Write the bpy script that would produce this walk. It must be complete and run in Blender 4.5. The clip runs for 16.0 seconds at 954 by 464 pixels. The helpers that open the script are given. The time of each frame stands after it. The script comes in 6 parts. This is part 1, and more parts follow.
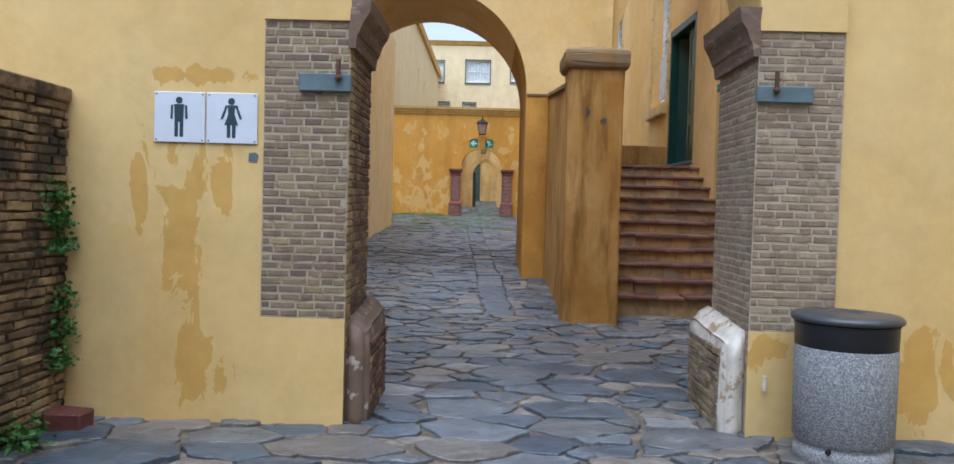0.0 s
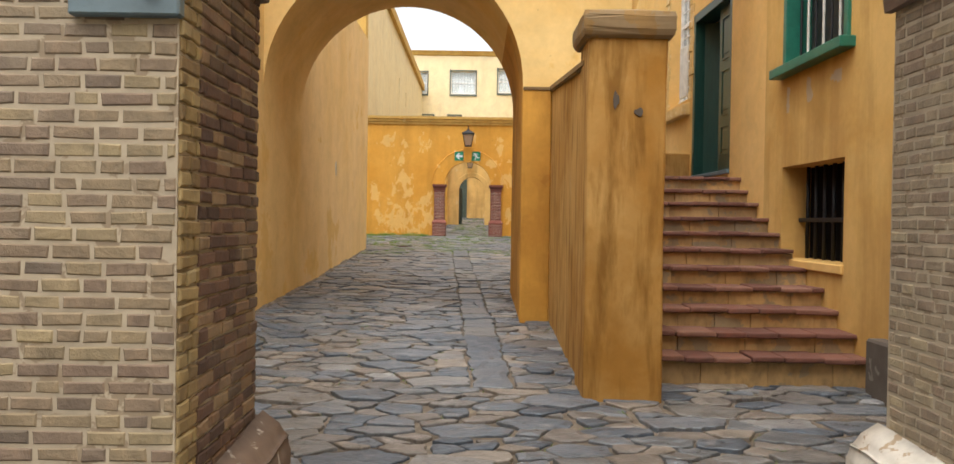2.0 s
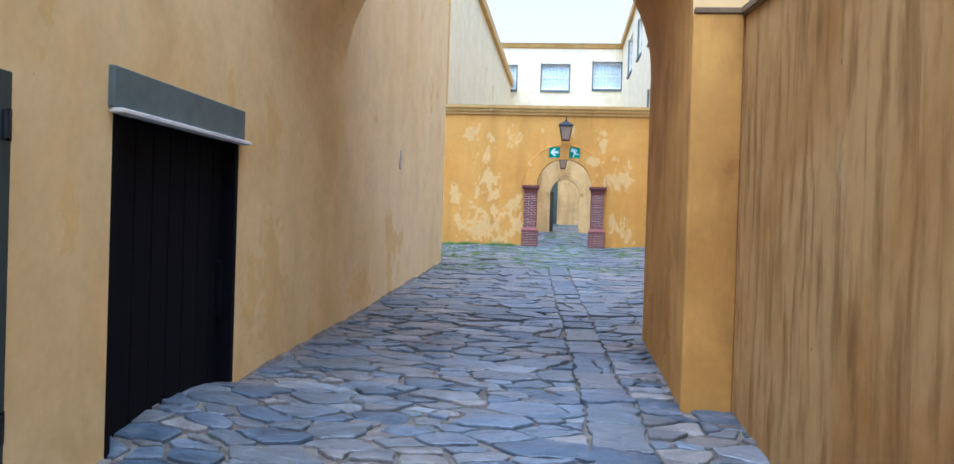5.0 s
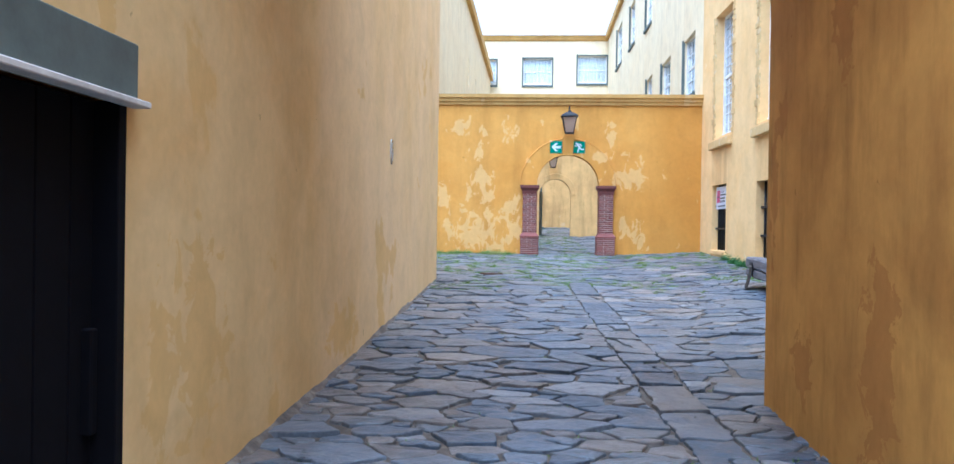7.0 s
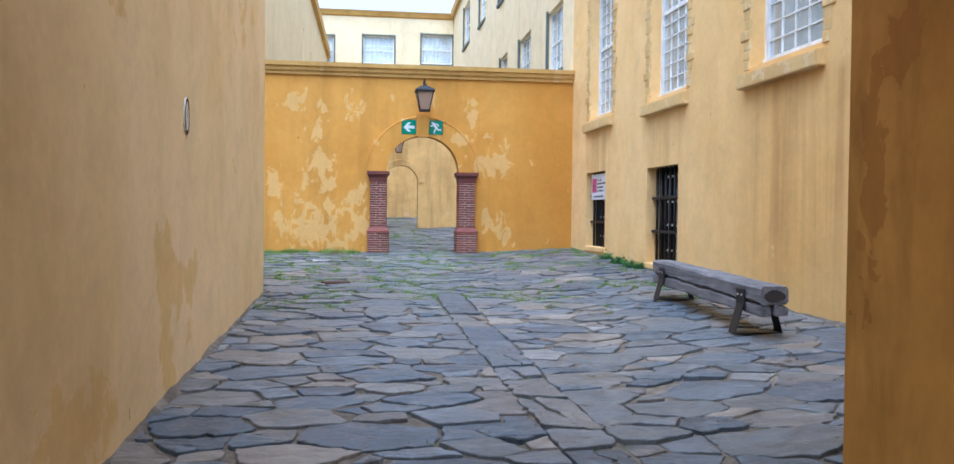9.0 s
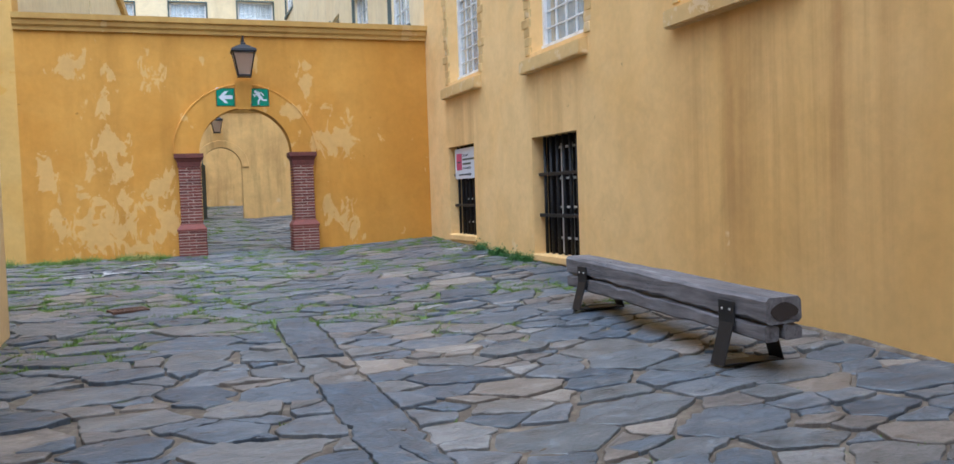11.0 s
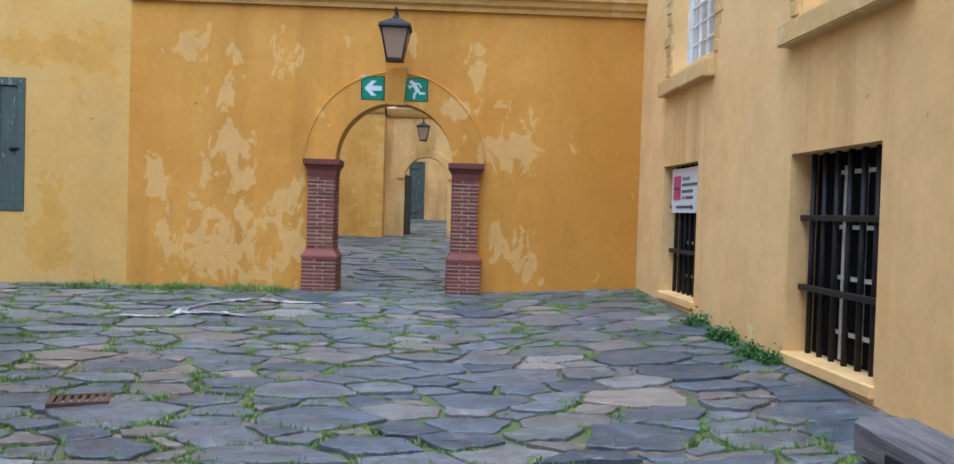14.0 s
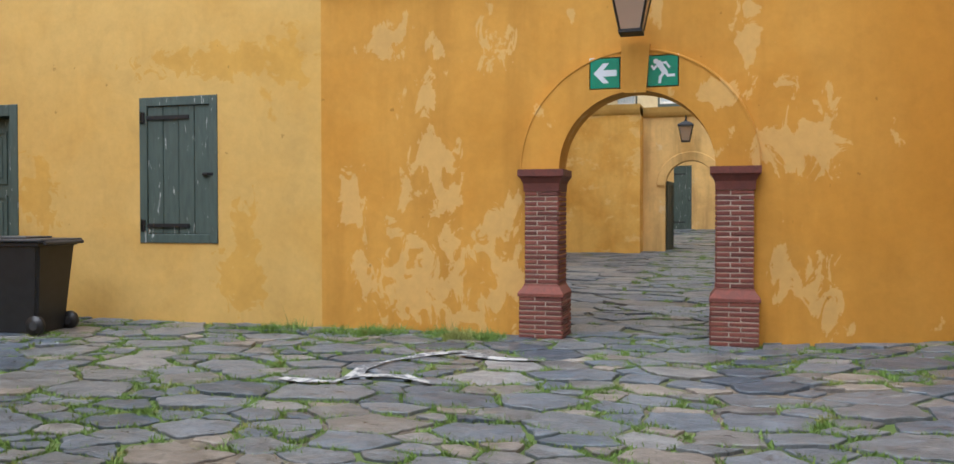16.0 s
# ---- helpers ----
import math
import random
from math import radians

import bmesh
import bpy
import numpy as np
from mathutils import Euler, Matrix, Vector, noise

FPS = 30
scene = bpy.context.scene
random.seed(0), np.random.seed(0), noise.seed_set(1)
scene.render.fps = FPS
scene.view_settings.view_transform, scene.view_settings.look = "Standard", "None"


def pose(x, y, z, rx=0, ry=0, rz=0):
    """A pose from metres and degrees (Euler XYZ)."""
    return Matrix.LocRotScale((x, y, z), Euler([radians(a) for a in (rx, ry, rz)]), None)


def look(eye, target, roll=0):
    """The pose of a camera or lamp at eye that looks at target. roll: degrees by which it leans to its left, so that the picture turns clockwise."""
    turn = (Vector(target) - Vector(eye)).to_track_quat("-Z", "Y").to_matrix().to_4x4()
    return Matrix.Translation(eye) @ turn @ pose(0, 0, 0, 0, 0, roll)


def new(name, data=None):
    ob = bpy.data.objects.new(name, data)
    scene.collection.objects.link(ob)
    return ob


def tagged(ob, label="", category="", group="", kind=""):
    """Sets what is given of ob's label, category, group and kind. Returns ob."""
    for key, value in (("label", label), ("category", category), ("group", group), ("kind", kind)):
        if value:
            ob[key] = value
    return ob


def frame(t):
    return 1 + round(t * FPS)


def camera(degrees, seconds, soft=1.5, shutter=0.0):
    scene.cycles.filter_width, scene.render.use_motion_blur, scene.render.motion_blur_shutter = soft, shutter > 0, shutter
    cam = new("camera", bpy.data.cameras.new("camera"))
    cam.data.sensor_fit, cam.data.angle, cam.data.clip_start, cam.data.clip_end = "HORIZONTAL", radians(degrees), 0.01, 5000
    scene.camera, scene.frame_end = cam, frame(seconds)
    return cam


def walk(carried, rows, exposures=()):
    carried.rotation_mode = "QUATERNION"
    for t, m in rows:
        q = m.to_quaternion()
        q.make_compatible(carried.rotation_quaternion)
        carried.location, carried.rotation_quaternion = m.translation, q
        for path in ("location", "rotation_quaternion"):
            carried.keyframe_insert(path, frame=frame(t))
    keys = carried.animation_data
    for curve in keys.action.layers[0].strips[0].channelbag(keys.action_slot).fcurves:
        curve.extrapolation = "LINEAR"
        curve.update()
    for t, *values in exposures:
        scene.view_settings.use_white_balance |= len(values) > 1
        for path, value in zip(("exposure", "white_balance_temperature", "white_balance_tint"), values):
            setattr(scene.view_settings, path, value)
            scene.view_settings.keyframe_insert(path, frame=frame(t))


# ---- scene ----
cam = camera(59.9, 16.0)
METRES, EYE, TILT, LEAN, TURN = 21.7, 1.5, 0.0, 0.0, 0.9
ROWS = [
    (0.0, 0.0, 0.0, 0.0, 0.05, -1.89, -1.55),
    (0.5, 0.0011, 0.0317, 0.0015, 0.83, -1.94, -1.89),
    (1.0, 0.0006, 0.0637, 0.002, 1.6, -1.47, -1.17),
    (1.5, 0.0003, 0.0942, 0.0021, 1.33, -1.52, -0.88),
    (2.0, 0.0013, 0.1242, 0.0044, -0.82, -0.78, -0.89),
    (2.5, 0.0054, 0.1539, 0.0044, -0.62, 0.41, -0.62),
    (3.0, 0.0076, 0.1846, 0.0057, -0.07, 0.14, -0.66),
    (3.5, 0.0099, 0.2136, 0.0064, 1.04, -0.18, -1.6),
    (4.0, 0.0069, 0.244, 0.0059, 4.97, -0.82, -2.01),
    (6.5, -0.0419, 0.4003, 0.0103, 4.73, -0.13, -1.42),
    (7.0, -0.0459, 0.432, 0.0108, 3.05, -0.38, -0.86),
    (7.5, -0.047, 0.4648, 0.0118, -2.97, -1.1, -0.5),
    (8.0, -0.0482, 0.4983, 0.0143, -3.87, -1.35, -0.99),
    (8.5, -0.0519, 0.5305, 0.0154, -6.37, -1.28, -0.78),
    (9.0, -0.0556, 0.5635, 0.0161, -8.19, -1.09, -0.66),
    (9.5, -0.0594, 0.596, 0.0165, -13.98, -2.01, 0.36),
    (10.0, -0.0577, 0.6292, 0.0177, -18.44, -2.81, 0.56),
    (12.5, -0.0064, 0.7736, 0.0243, -20.07, -1.84, 2.47),
    (13.0, 0.0089, 0.8008, 0.0252, -16.77, -1.72, 0.33),
    (13.5, 0.0199, 0.829, 0.0267, -9.01, -2.28, -0.96),
    (14.0, 0.0289, 0.8579, 0.0289, -2.86, -1.35, -1.69),
    (14.5, 0.0331, 0.8868, 0.0307, 3.82, -1.89, -1.5),
    (15.0, 0.0359, 0.9162, 0.0323, 5.65, -2.09, -0.98),
    (15.5, 0.0365, 0.9441, 0.0346, 11.32, -2.0, -0.98),
    (16.0, 0.035, 0.9721, 0.0361, 15.61, -1.11, 0.04),
]
walk(cam, [(t, pose(0, 0, EYE, TILT, LEAN, TURN) @ pose(METRES * x, METRES * y, METRES * z, 90 + pitch, roll, yaw)) for t, x, y, z, yaw, pitch, roll in ROWS], [(0.0, 0.66, 5280, 10), (0.5, 0.93, 5570, 10), (1.5, 0.97, 6440, 10), (2.0, 1.05, 6730, 10), (2.5, 1.2, 6680, 10), (3.5, 1.25, 5280, 10), (4.0, 1.25, 4740, 10), (6.5, 1.5, 4310, 10), (7.5, 1.46, 4690, 10), (8.5, 1.30, 4690, 10), (10.0, 0.97, 5230, 10), (12.5, 0.8, 4940, 10), (14.5, 0.8, 5080, 10), (16.0, 0.8, 5760, 10)])

# ---------------------------------------------------------------- world and light
world = bpy.data.worlds.new("overcast_sky")
scene.world = world
world.use_nodes = True
wn, wl = world.node_tree.nodes, world.node_tree.links
sky = wn.new("ShaderNodeTexSky")
sky.sky_type = "NISHITA"
sky.sun_disc = False
sky.sun_elevation, sky.sun_rotation = radians(71), radians(197)
sky.dust_density, sky.ozone_density, sky.air_density = 3.0, 1.0, 1.0
pale = wn.new("ShaderNodeHueSaturation")
pale.inputs["Saturation"].default_value = 0.30
wl.new(sky.outputs[0], pale.inputs["Color"])
wl.new(pale.outputs[0], wn["Background"].inputs["Color"])
wn["Background"].inputs["Strength"].default_value = 0.15
sun_data = bpy.data.lights.new("sun", "SUN")
sun_data.energy, sun_data.angle, sun_data.color = 1.5, radians(70), (1.0, 0.97, 0.93)
sun = new("sun", sun_data)
sun.matrix_world = look((-3, -10, 30), (0, 0, 0))

# ---------------------------------------------------------------- mesh helpers
SLOPE_Y = [-300, -6, 5.1, 9, 12.5, 15.3, 22.7, 29.1, 42.4, 55, 90, 400]
SLOPE_Z = [-0.35, -0.35, 0.11, 0.235, 0.42, 0.51, 0.86, 1.09, 1.38, 1.74, 2.2, 2.2]


def ground_z(x, y):
    z = float(np.interp(y, SLOPE_Y, SLOPE_Z))
    # the paving swells up to the sill of the black door
    sill = 0.10 * max(1 - ((x + 2.75) / 0.65) ** 2, 0) * max(1 - ((y - 11.6) / 0.95) ** 2, 0)
    return z + sill + 0.055 * min(max(x - 0.6, 0), 2.6) * min(max((y - 13) / 5, 0), 1)


def facade_x(y):
    return 3.26 - 0.030 * min(max(y - 12.0, 0), 17.1)


def shade_flat_or_smooth(me, smooth):
    if smooth:
        for p in me.polygons:
            p.use_smooth = True


def part(name, bm, material, parent=None, label="", smooth=False):
    me = bpy.data.meshes.new(name)
    bm.normal_update()
    bm.to_mesh(me)
    bm.free()
    me.materials.append(material)
    shade_flat_or_smooth(me, smooth)
    ob = new(name, me)
    if parent is not None:
        ob.parent = parent
    if label:
        ob["label"] = label
    return ob


def empty(name, m, label="", category="", group="", kind=""):
    ob = new(name)
    ob.empty_display_size = 0.1
    ob.matrix_world = m
    return tagged(ob, label, category, group, kind)


def box(bm, lo, hi, bevel=0.0, m=None, jitter=0.0, segments=1):
    c = [(a + b) / 2 for a, b in zip(lo, hi)]
    s = [abs(b - a) for a, b in zip(lo, hi)]
    made = bmesh.ops.create_cube(bm, size=1.0)["verts"]
    for v in made:
        v.co = Vector((v.co.x * s[0] + c[0], v.co.y * s[1] + c[1], v.co.z * s[2] + c[2]))
        if jitter:
            v.co += Vector([random.uniform(-jitter, jitter) for _ in range(3)])
    if bevel:
        edges = list({e for v in made for e in v.link_edges})
        out = bmesh.ops.bevel(bm, geom=edges, offset=bevel, segments=segments, affect="EDGES", profile=0.5)
        made = list({v for f in out["faces"] for v in f.verts} | {v for v in made if v.is_valid})
    if m is not None:
        for v in made:
            v.co = m @ v.co
    return made


def boxes(name, items, material, parent=None, label="", bevel=0.0, smooth=False):
    bm = bmesh.new()
    for lo, hi in items:
        box(bm, lo, hi, bevel)
    return part(name, bm, material, parent, label, smooth)


def tube(bm, a, b, r, n=8, r2=None):
    a, b = Vector(a), Vector(b)
    d = b - a
    m = Matrix.Translation((a + b) / 2) @ d.to_track_quat("Z", "Y").to_matrix().to_4x4()
    bmesh.ops.create_cone(bm, cap_ends=True, segments=n, radius1=r, radius2=r if r2 is None else r2, depth=d.length, matrix=m)


def lathe(bm, profile, n=32, centre=(0, 0, 0)):
    rings = []
    for r, z in profile:
        rings.append([bm.verts.new((centre[0] + r * math.cos(2 * math.pi * i / n), centre[1] + r * math.sin(2 * math.pi * i / n), centre[2] + z)) for i in range(n)])
    for a, b in zip(rings, rings[1:]):
        for i in range(n):
            bm.faces.new((a[i], a[(i + 1) % n], b[(i + 1) % n], b[i]))
    bm.faces.new(rings[0][::-1])
    bm.faces.new(rings[-1])


def prism(bm, outline, axis_from, axis_to, put):
    """A solid from a flat outline of (u, v), swept from w = axis_from to axis_to; put(u, v, w) gives the place."""
    a = [bm.verts.new(put(u, v, axis_from)) for u, v in outline]
    b = [bm.verts.new(put(u, v, axis_to)) for u, v in outline]
    bm.faces.new(a)
    bm.faces.new(b[::-1])
    for i in range(len(a)):
        j = (i + 1) % len(a)
        bm.faces.new((a[j], a[i], b[i], b[j]))


def finish(bm):
    bmesh.ops.recalc_face_normals(bm, faces=bm.faces)
    return bm


def slab(put, u0, u1, v0, v1, thick, holes=(), step=0.0):
    """A wall of the given thickness in (u, v), with square holes (u0, u1, v0, v1) right through it."""
    us = sorted({u0, u1, *[h[0] for h in holes], *[h[1] for h in holes]})
    vs = sorted({v0, v1, *[h[2] for h in holes], *[h[3] for h in holes]})
    us = [u for u in us if u0 <= u <= u1]
    vs = [v for v in vs if v0 <= v <= v1]
    if step:
        us = sorted({*us, *[u0 + k * step for k in range(1, int((u1 - u0) / step))]})
    bm, seen = bmesh.new(), {}

    def vert(i, j, k):
        if (i, j, k) not in seen:
            seen[i, j, k] = bm.verts.new(put(us[i], vs[j], thick * k))
        return seen[i, j, k]

    def solid(i, j):
        if not (0 <= i < len(us) - 1 and 0 <= j < len(vs) - 1):
            return False
        u, v = (us[i] + us[i + 1]) / 2, (vs[j] + vs[j + 1]) / 2
        return not any(h[0] < u < h[1] and h[2] < v < h[3] for h in holes)

    for i in range(len(us) - 1):
        for j in range(len(vs) - 1):
            if not solid(i, j):
                continue
            for k in (0, 1):
                bm.faces.new([vert(i, j, k), vert(i + 1, j, k), vert(i + 1, j + 1, k), vert(i, j + 1, k)])
            for di, dj, a, b in ((-1, 0, (0, 0), (0, 1)), (1, 0, (1, 0), (1, 1)), (0, -1, (0, 0), (1, 0)), (0, 1, (0, 1), (1, 1))):
                if not solid(i + di, j + dj):
                    bm.faces.new([vert(i + a[0], j + a[1], 0), vert(i + b[0], j + b[1], 0), vert(i + b[0], j + b[1], 1), vert(i + a[0], j + a[1], 1)])
    return finish(bm)


def arched(put, u0, u1, v0, v1, thick, uc, r, spring, rise=None, n=28, quarter=False):
    """A wall with one round-headed opening of half-width r about uc, from v0 up; quarter: only its left half, up to u1."""
    rise = r if rise is None else rise
    top = math.pi / 2 if quarter else 0.0
    arc = [(uc + r * math.cos(a), spring + rise * math.sin(a)) for a in np.linspace(math.pi, top, n)]
    right = arc[-1][0]
    bm, seen = bmesh.new(), {}

    def vert(u, v, k):
        key = (round(u, 4), round(v, 4), k)
        if key not in seen:
            seen[key] = bm.verts.new(put(u, v, thick * k))
        return seen[key]

    def quads(pts):
        for k in (0, 1):
            bm.faces.new([vert(*p, k) for p in pts])

    def edge(p, q):
        bm.faces.new([vert(*p, 0), vert(*q, 0), vert(*q, 1), vert(*p, 1)])

    left = uc - r
    if left - u0 > 0.01:
        quads([(u0, v0), (left, v0), (left, spring), (u0, spring)])
        quads([(u0, spring), (left, spring), (left, v1), (u0, v1)])
        edge((u0, v0), (left, v0)), edge((left, v0), (left, spring)), edge((u0, v0), (u0, spring)), edge((u0, spring), (u0, v1)), edge((u0, v1), (left, v1))
    for p, q in zip(arc, arc[1:]):
        quads([p, q, (q[0], v1), (p[0], v1)])
        edge(p, q), edge((p[0], v1), (q[0], v1))
    if not quarter:
        quads([(right, v0), (u1, v0), (u1, spring), (right, spring)])
        quads([(right, spring), (u1, spring), (u1, v1), (right, v1)])
        edge((right, v0), (u1, v0)), edge((right, v0), (right, spring)), edge((u1, v0), (u1, spring)), edge((u1, spring), (u1, v1)), edge((right, v1), (u1, v1))
    else:
        edge(arc[-1], (right, v1))
    return finish(bm)


def structure(ob, label, category="wall"):
    return tagged(ob, label, category, kind="structure")


# ---------------------------------------------------------------- materials
def nodes_of(name):
    m = bpy.data.materials.new(name)
    m.use_nodes = True
    return m, m.node_tree.nodes, m.node_tree.links, m.node_tree.nodes["Principled BSDF"]


def where_node(n, l, scale=(1, 1, 1), local=False):
    src = n.new("ShaderNodeTexCoord").outputs["Object"] if local else n.new("ShaderNodeNewGeometry").outputs["Position"]
    mp = n.new("ShaderNodeMapping")
    mp.inputs["Scale"].default_value = scale
    l.new(src, mp.inputs["Vector"])
    return mp.outputs[0]


def noise_node(n, l, vec, scale, detail=5.0, rough=0.55, distort=0.0):
    t = n.new("ShaderNodeTexNoise")
    t.inputs["Scale"].default_value, t.inputs["Detail"].default_value = scale, detail
    t.inputs["Roughness"].default_value, t.inputs["Distortion"].default_value = rough, distort
    l.new(vec, t.inputs["Vector"])
    return t.outputs["Fac"]


def ramp_node(n, l, fac, stops):
    r = n.new("ShaderNodeValToRGB")
    while len(r.color_ramp.elements) < len(stops):
        r.color_ramp.elements.new(0.5)
    for e, (p, c) in zip(r.color_ramp.elements, stops):
        e.position = p
        e.color = (*c, 1) if isinstance(c, tuple) else (c, c, c, 1)
    l.new(fac, r.inputs["Fac"])
    return r.outputs["Color"]


def mix_node(n, l, fac, a, b, kind="MIX"):
    m = n.new("ShaderNodeMix")
    m.data_type, m.blend_type = "RGBA", kind
    for sock, value in ((m.inputs["Factor"], fac), (m.inputs["A"], a), (m.inputs["B"], b)):
        if isinstance(value, (int, float)):
            sock.default_value = value
        elif isinstance(value, tuple):
            sock.default_value = (*value, 1)
        else:
            l.new(value, sock)
    return m.outputs["Result"]


def times_node(n, l, a, b, op="MULTIPLY"):
    m = n.new("ShaderNodeMath")
    m.operation = op
    m.use_clamp = op != "FRACT"
    for sock, value in zip(m.inputs, (a, b)):
        if isinstance(value, (int, float)):
            sock.default_value = value
        else:
            l.new(value, sock)
    return m.outputs[0]


def bump_node(n, l, bsdf, height, strength=0.3, distance=0.01):
    b = n.new("ShaderNodeBump")
    b.inputs["Strength"].default_value, b.inputs["Distance"].default_value = strength, distance
    l.new(height, b.inputs["Height"])
    l.new(b.outputs[0], bsdf.inputs["Normal"])


def plaster(name, base, dark, pale_patch, dark_amount=0.5, patch=0.62, streak=0.35, patch_scale=1.3, seed=0.0, fine=1.3, runs=(), tall=0.13, soft=0.68, tone_fade=None, drip=(1.0, 0.018), blots=(), ragged_edge=1.5, along="X"):
    """Limewashed plaster: cloudy base, worn ochre blotches, sharp-edged flaked patches and rain streaks."""
    m, n, l, b = nodes_of(name)
    pos = where_node(n, l)
    shift = where_node(n, l, (1, 1, 1))
    shift.node.inputs["Location"].default_value = (seed, seed * 1.7, seed * 0.6)
    cloud = noise_node(n, l, shift, 0.9, 6, 0.6, 0.4)
    col = mix_node(n, l, ramp_node(n, l, cloud, [(0.42, 0.0), (0.66, 1.0)]), base, dark)
    col = mix_node(n, l, 1 - dark_amount, col, base)
    down = where_node(n, l, (fine, fine, tall * fine))
    streaks = ramp_node(n, l, noise_node(n, l, down, 1.6, 5, 0.6, 0.2), [(0.47, 0.0), (soft, 1.0)])
    col = mix_node(n, l, times_node(n, l, streaks, streak), col, tuple(c * 0.62 for c in dark))
    if tone_fade:
        # a second tone that comes in gradually along the wall
        sep = n.new("ShaderNodeSeparateXYZ")
        l.new(n.new("ShaderNodeNewGeometry").outputs["Position"], sep.inputs[0])
        r = n.new("ShaderNodeMapRange")
        r.inputs["From Min"].default_value, r.inputs["From Max"].default_value = tone_fade[0], tone_fade[1]
        l.new(sep.outputs[along], r.inputs["Value"])
        cover = times_node(n, l, r.outputs[0], ramp_node(n, l, noise_node(n, l, where_node(n, l, (0.7, 0.7, 0.35)), 1.0, 4, 0.55), [(0.35, 0.35), (0.65, 1.0)]))
        col = mix_node(n, l, cover, col, tone_fade[2])
    for y0, y1, top, strength in runs:
        # rain runs below a sill: vertical stains with ragged sides
        sep = n.new("ShaderNodeSeparateXYZ")
        l.new(n.new("ShaderNodeNewGeometry").outputs["Position"], sep.inputs[0])
        mask = strength
        for sock, a, c in (("Y", y0 - 0.25, y0 + 0.45), ("Y", y1 + 0.25, y1 - 0.45), ("Z", top + 0.02, top - 0.12), ("Z", top - 2.9, top - 1.4)):
            r = n.new("ShaderNodeMapRange")
            r.inputs["From Min"].default_value, r.inputs["From Max"].default_value = a, c
            l.new(sep.outputs[sock], r.inputs["Value"])
            mask = times_node(n, l, r.outputs[0], mask)
        ragged = ramp_node(n, l, noise_node(n, l, where_node(n, l, (2.9, 2.9, 0.11)), 1.0, 6, 0.62, 0.3), [(0.40, 0.0), (0.62, 1.0)])
        col = mix_node(n, l, times_node(n, l, mask, ragged), col, (0.49, 0.275, 0.088))
    hang = where_node(n, l, (1, 1, drip[0]))
    hang.node.inputs["Location"].default_value = (seed, seed * 1.7, seed * 0.6)
    flake = noise_node(n, l, hang, patch_scale, 9, 0.60, 0.25)
    edge = ramp_node(n, l, flake, [(patch, 0.0), (patch + drip[1], 1.0)])
    if blots:
        # larger flaked places, each (place along the wall, z, half width, half height), with ragged edges
        near = None
        for x, z, rx, rz in blots:
            mp = n.new("ShaderNodeMapping")
            mp.inputs["Scale"].default_value = (1 / rx if along == "X" else 0.0, 1 / rx if along == "Y" else 0.0, 1 / rz)
            mp.inputs["Location"].default_value = (-x / rx if along == "X" else 0.0, -x / rx if along == "Y" else 0.0, -z / rz)
            l.new(pos.node.inputs["Vector"].links[0].from_socket, mp.inputs["Vector"])
            far = n.new("ShaderNodeVectorMath")
            far.operation = "LENGTH"
            l.new(mp.outputs[0], far.inputs[0])
            if near is None:
                near = far.outputs["Value"]
            else:
                least = n.new("ShaderNodeMath")
                least.operation = "MINIMUM"
                l.new(near, least.inputs[0]), l.new(far.outputs["Value"], least.inputs[1])
                near = least.outputs[0]
        wob = n.new("ShaderNodeMath")
        wob.operation = "MULTIPLY_ADD"
        wob.inputs[1].default_value = ragged_edge * 2
        l.new(noise_node(n, l, hang, 5.2, 9, 0.62, 0.8), wob.inputs[0]), l.new(near, wob.inputs[2])
        cut = ragged_edge + 0.95
        shaped = ramp_node(n, l, times_node(n, l, wob.outputs[0], 0.2), [(cut * 0.2 - 0.012, 1.0), (cut * 0.2 + 0.004, 0.0)])
        edge = times_node(n, l, edge, shaped, "MAXIMUM")
    col = mix_node(n, l, times_node(n, l, edge, 0.64), col, pale_patch)
    speck = ramp_node(n, l, noise_node(n, l, pos, 14.0, 4, 0.6), [(0.30, 0.95), (0.72, 1.03)])
    col = mix_node(n, l, 1.0, col, speck, "MULTIPLY")
    blotch = ramp_node(n, l, noise_node(n, l, shift, 2.3, 6, 0.62, 0.6), [(0.32, 0.92), (0.5, 1.0), (0.70, 1.06)])
    col = mix_node(n, l, 1.0, col, blotch, "MULTIPLY")
    nick = ramp_node(n, l, noise_node(n, l, shift, 8.0, 3, 0.5), [(0.755, 0.0), (0.77, 0.55)])
    col = mix_node(n, l, nick, col, tuple(c * 0.5 for c in dark))
    l.new(col, b.inputs["Base Color"])
    b.inputs["Roughness"].default_value = 0.88
    b.inputs["Specular IOR Level"].default_value = 0.25
    lumps = times_node(n, l, noise_node(n, l, pos, 5.0, 4, 0.5), times_node(n, l, noise_node(n, l, pos, 45.0, 3, 0.6), 0.35), "ADD")
    rise = times_node(n, l, times_node(n, l, lumps, 0.5), times_node(n, l, edge, -0.25), "ADD")
    bump_node(n, l, b, rise, 0.28, 0.012)
    return m


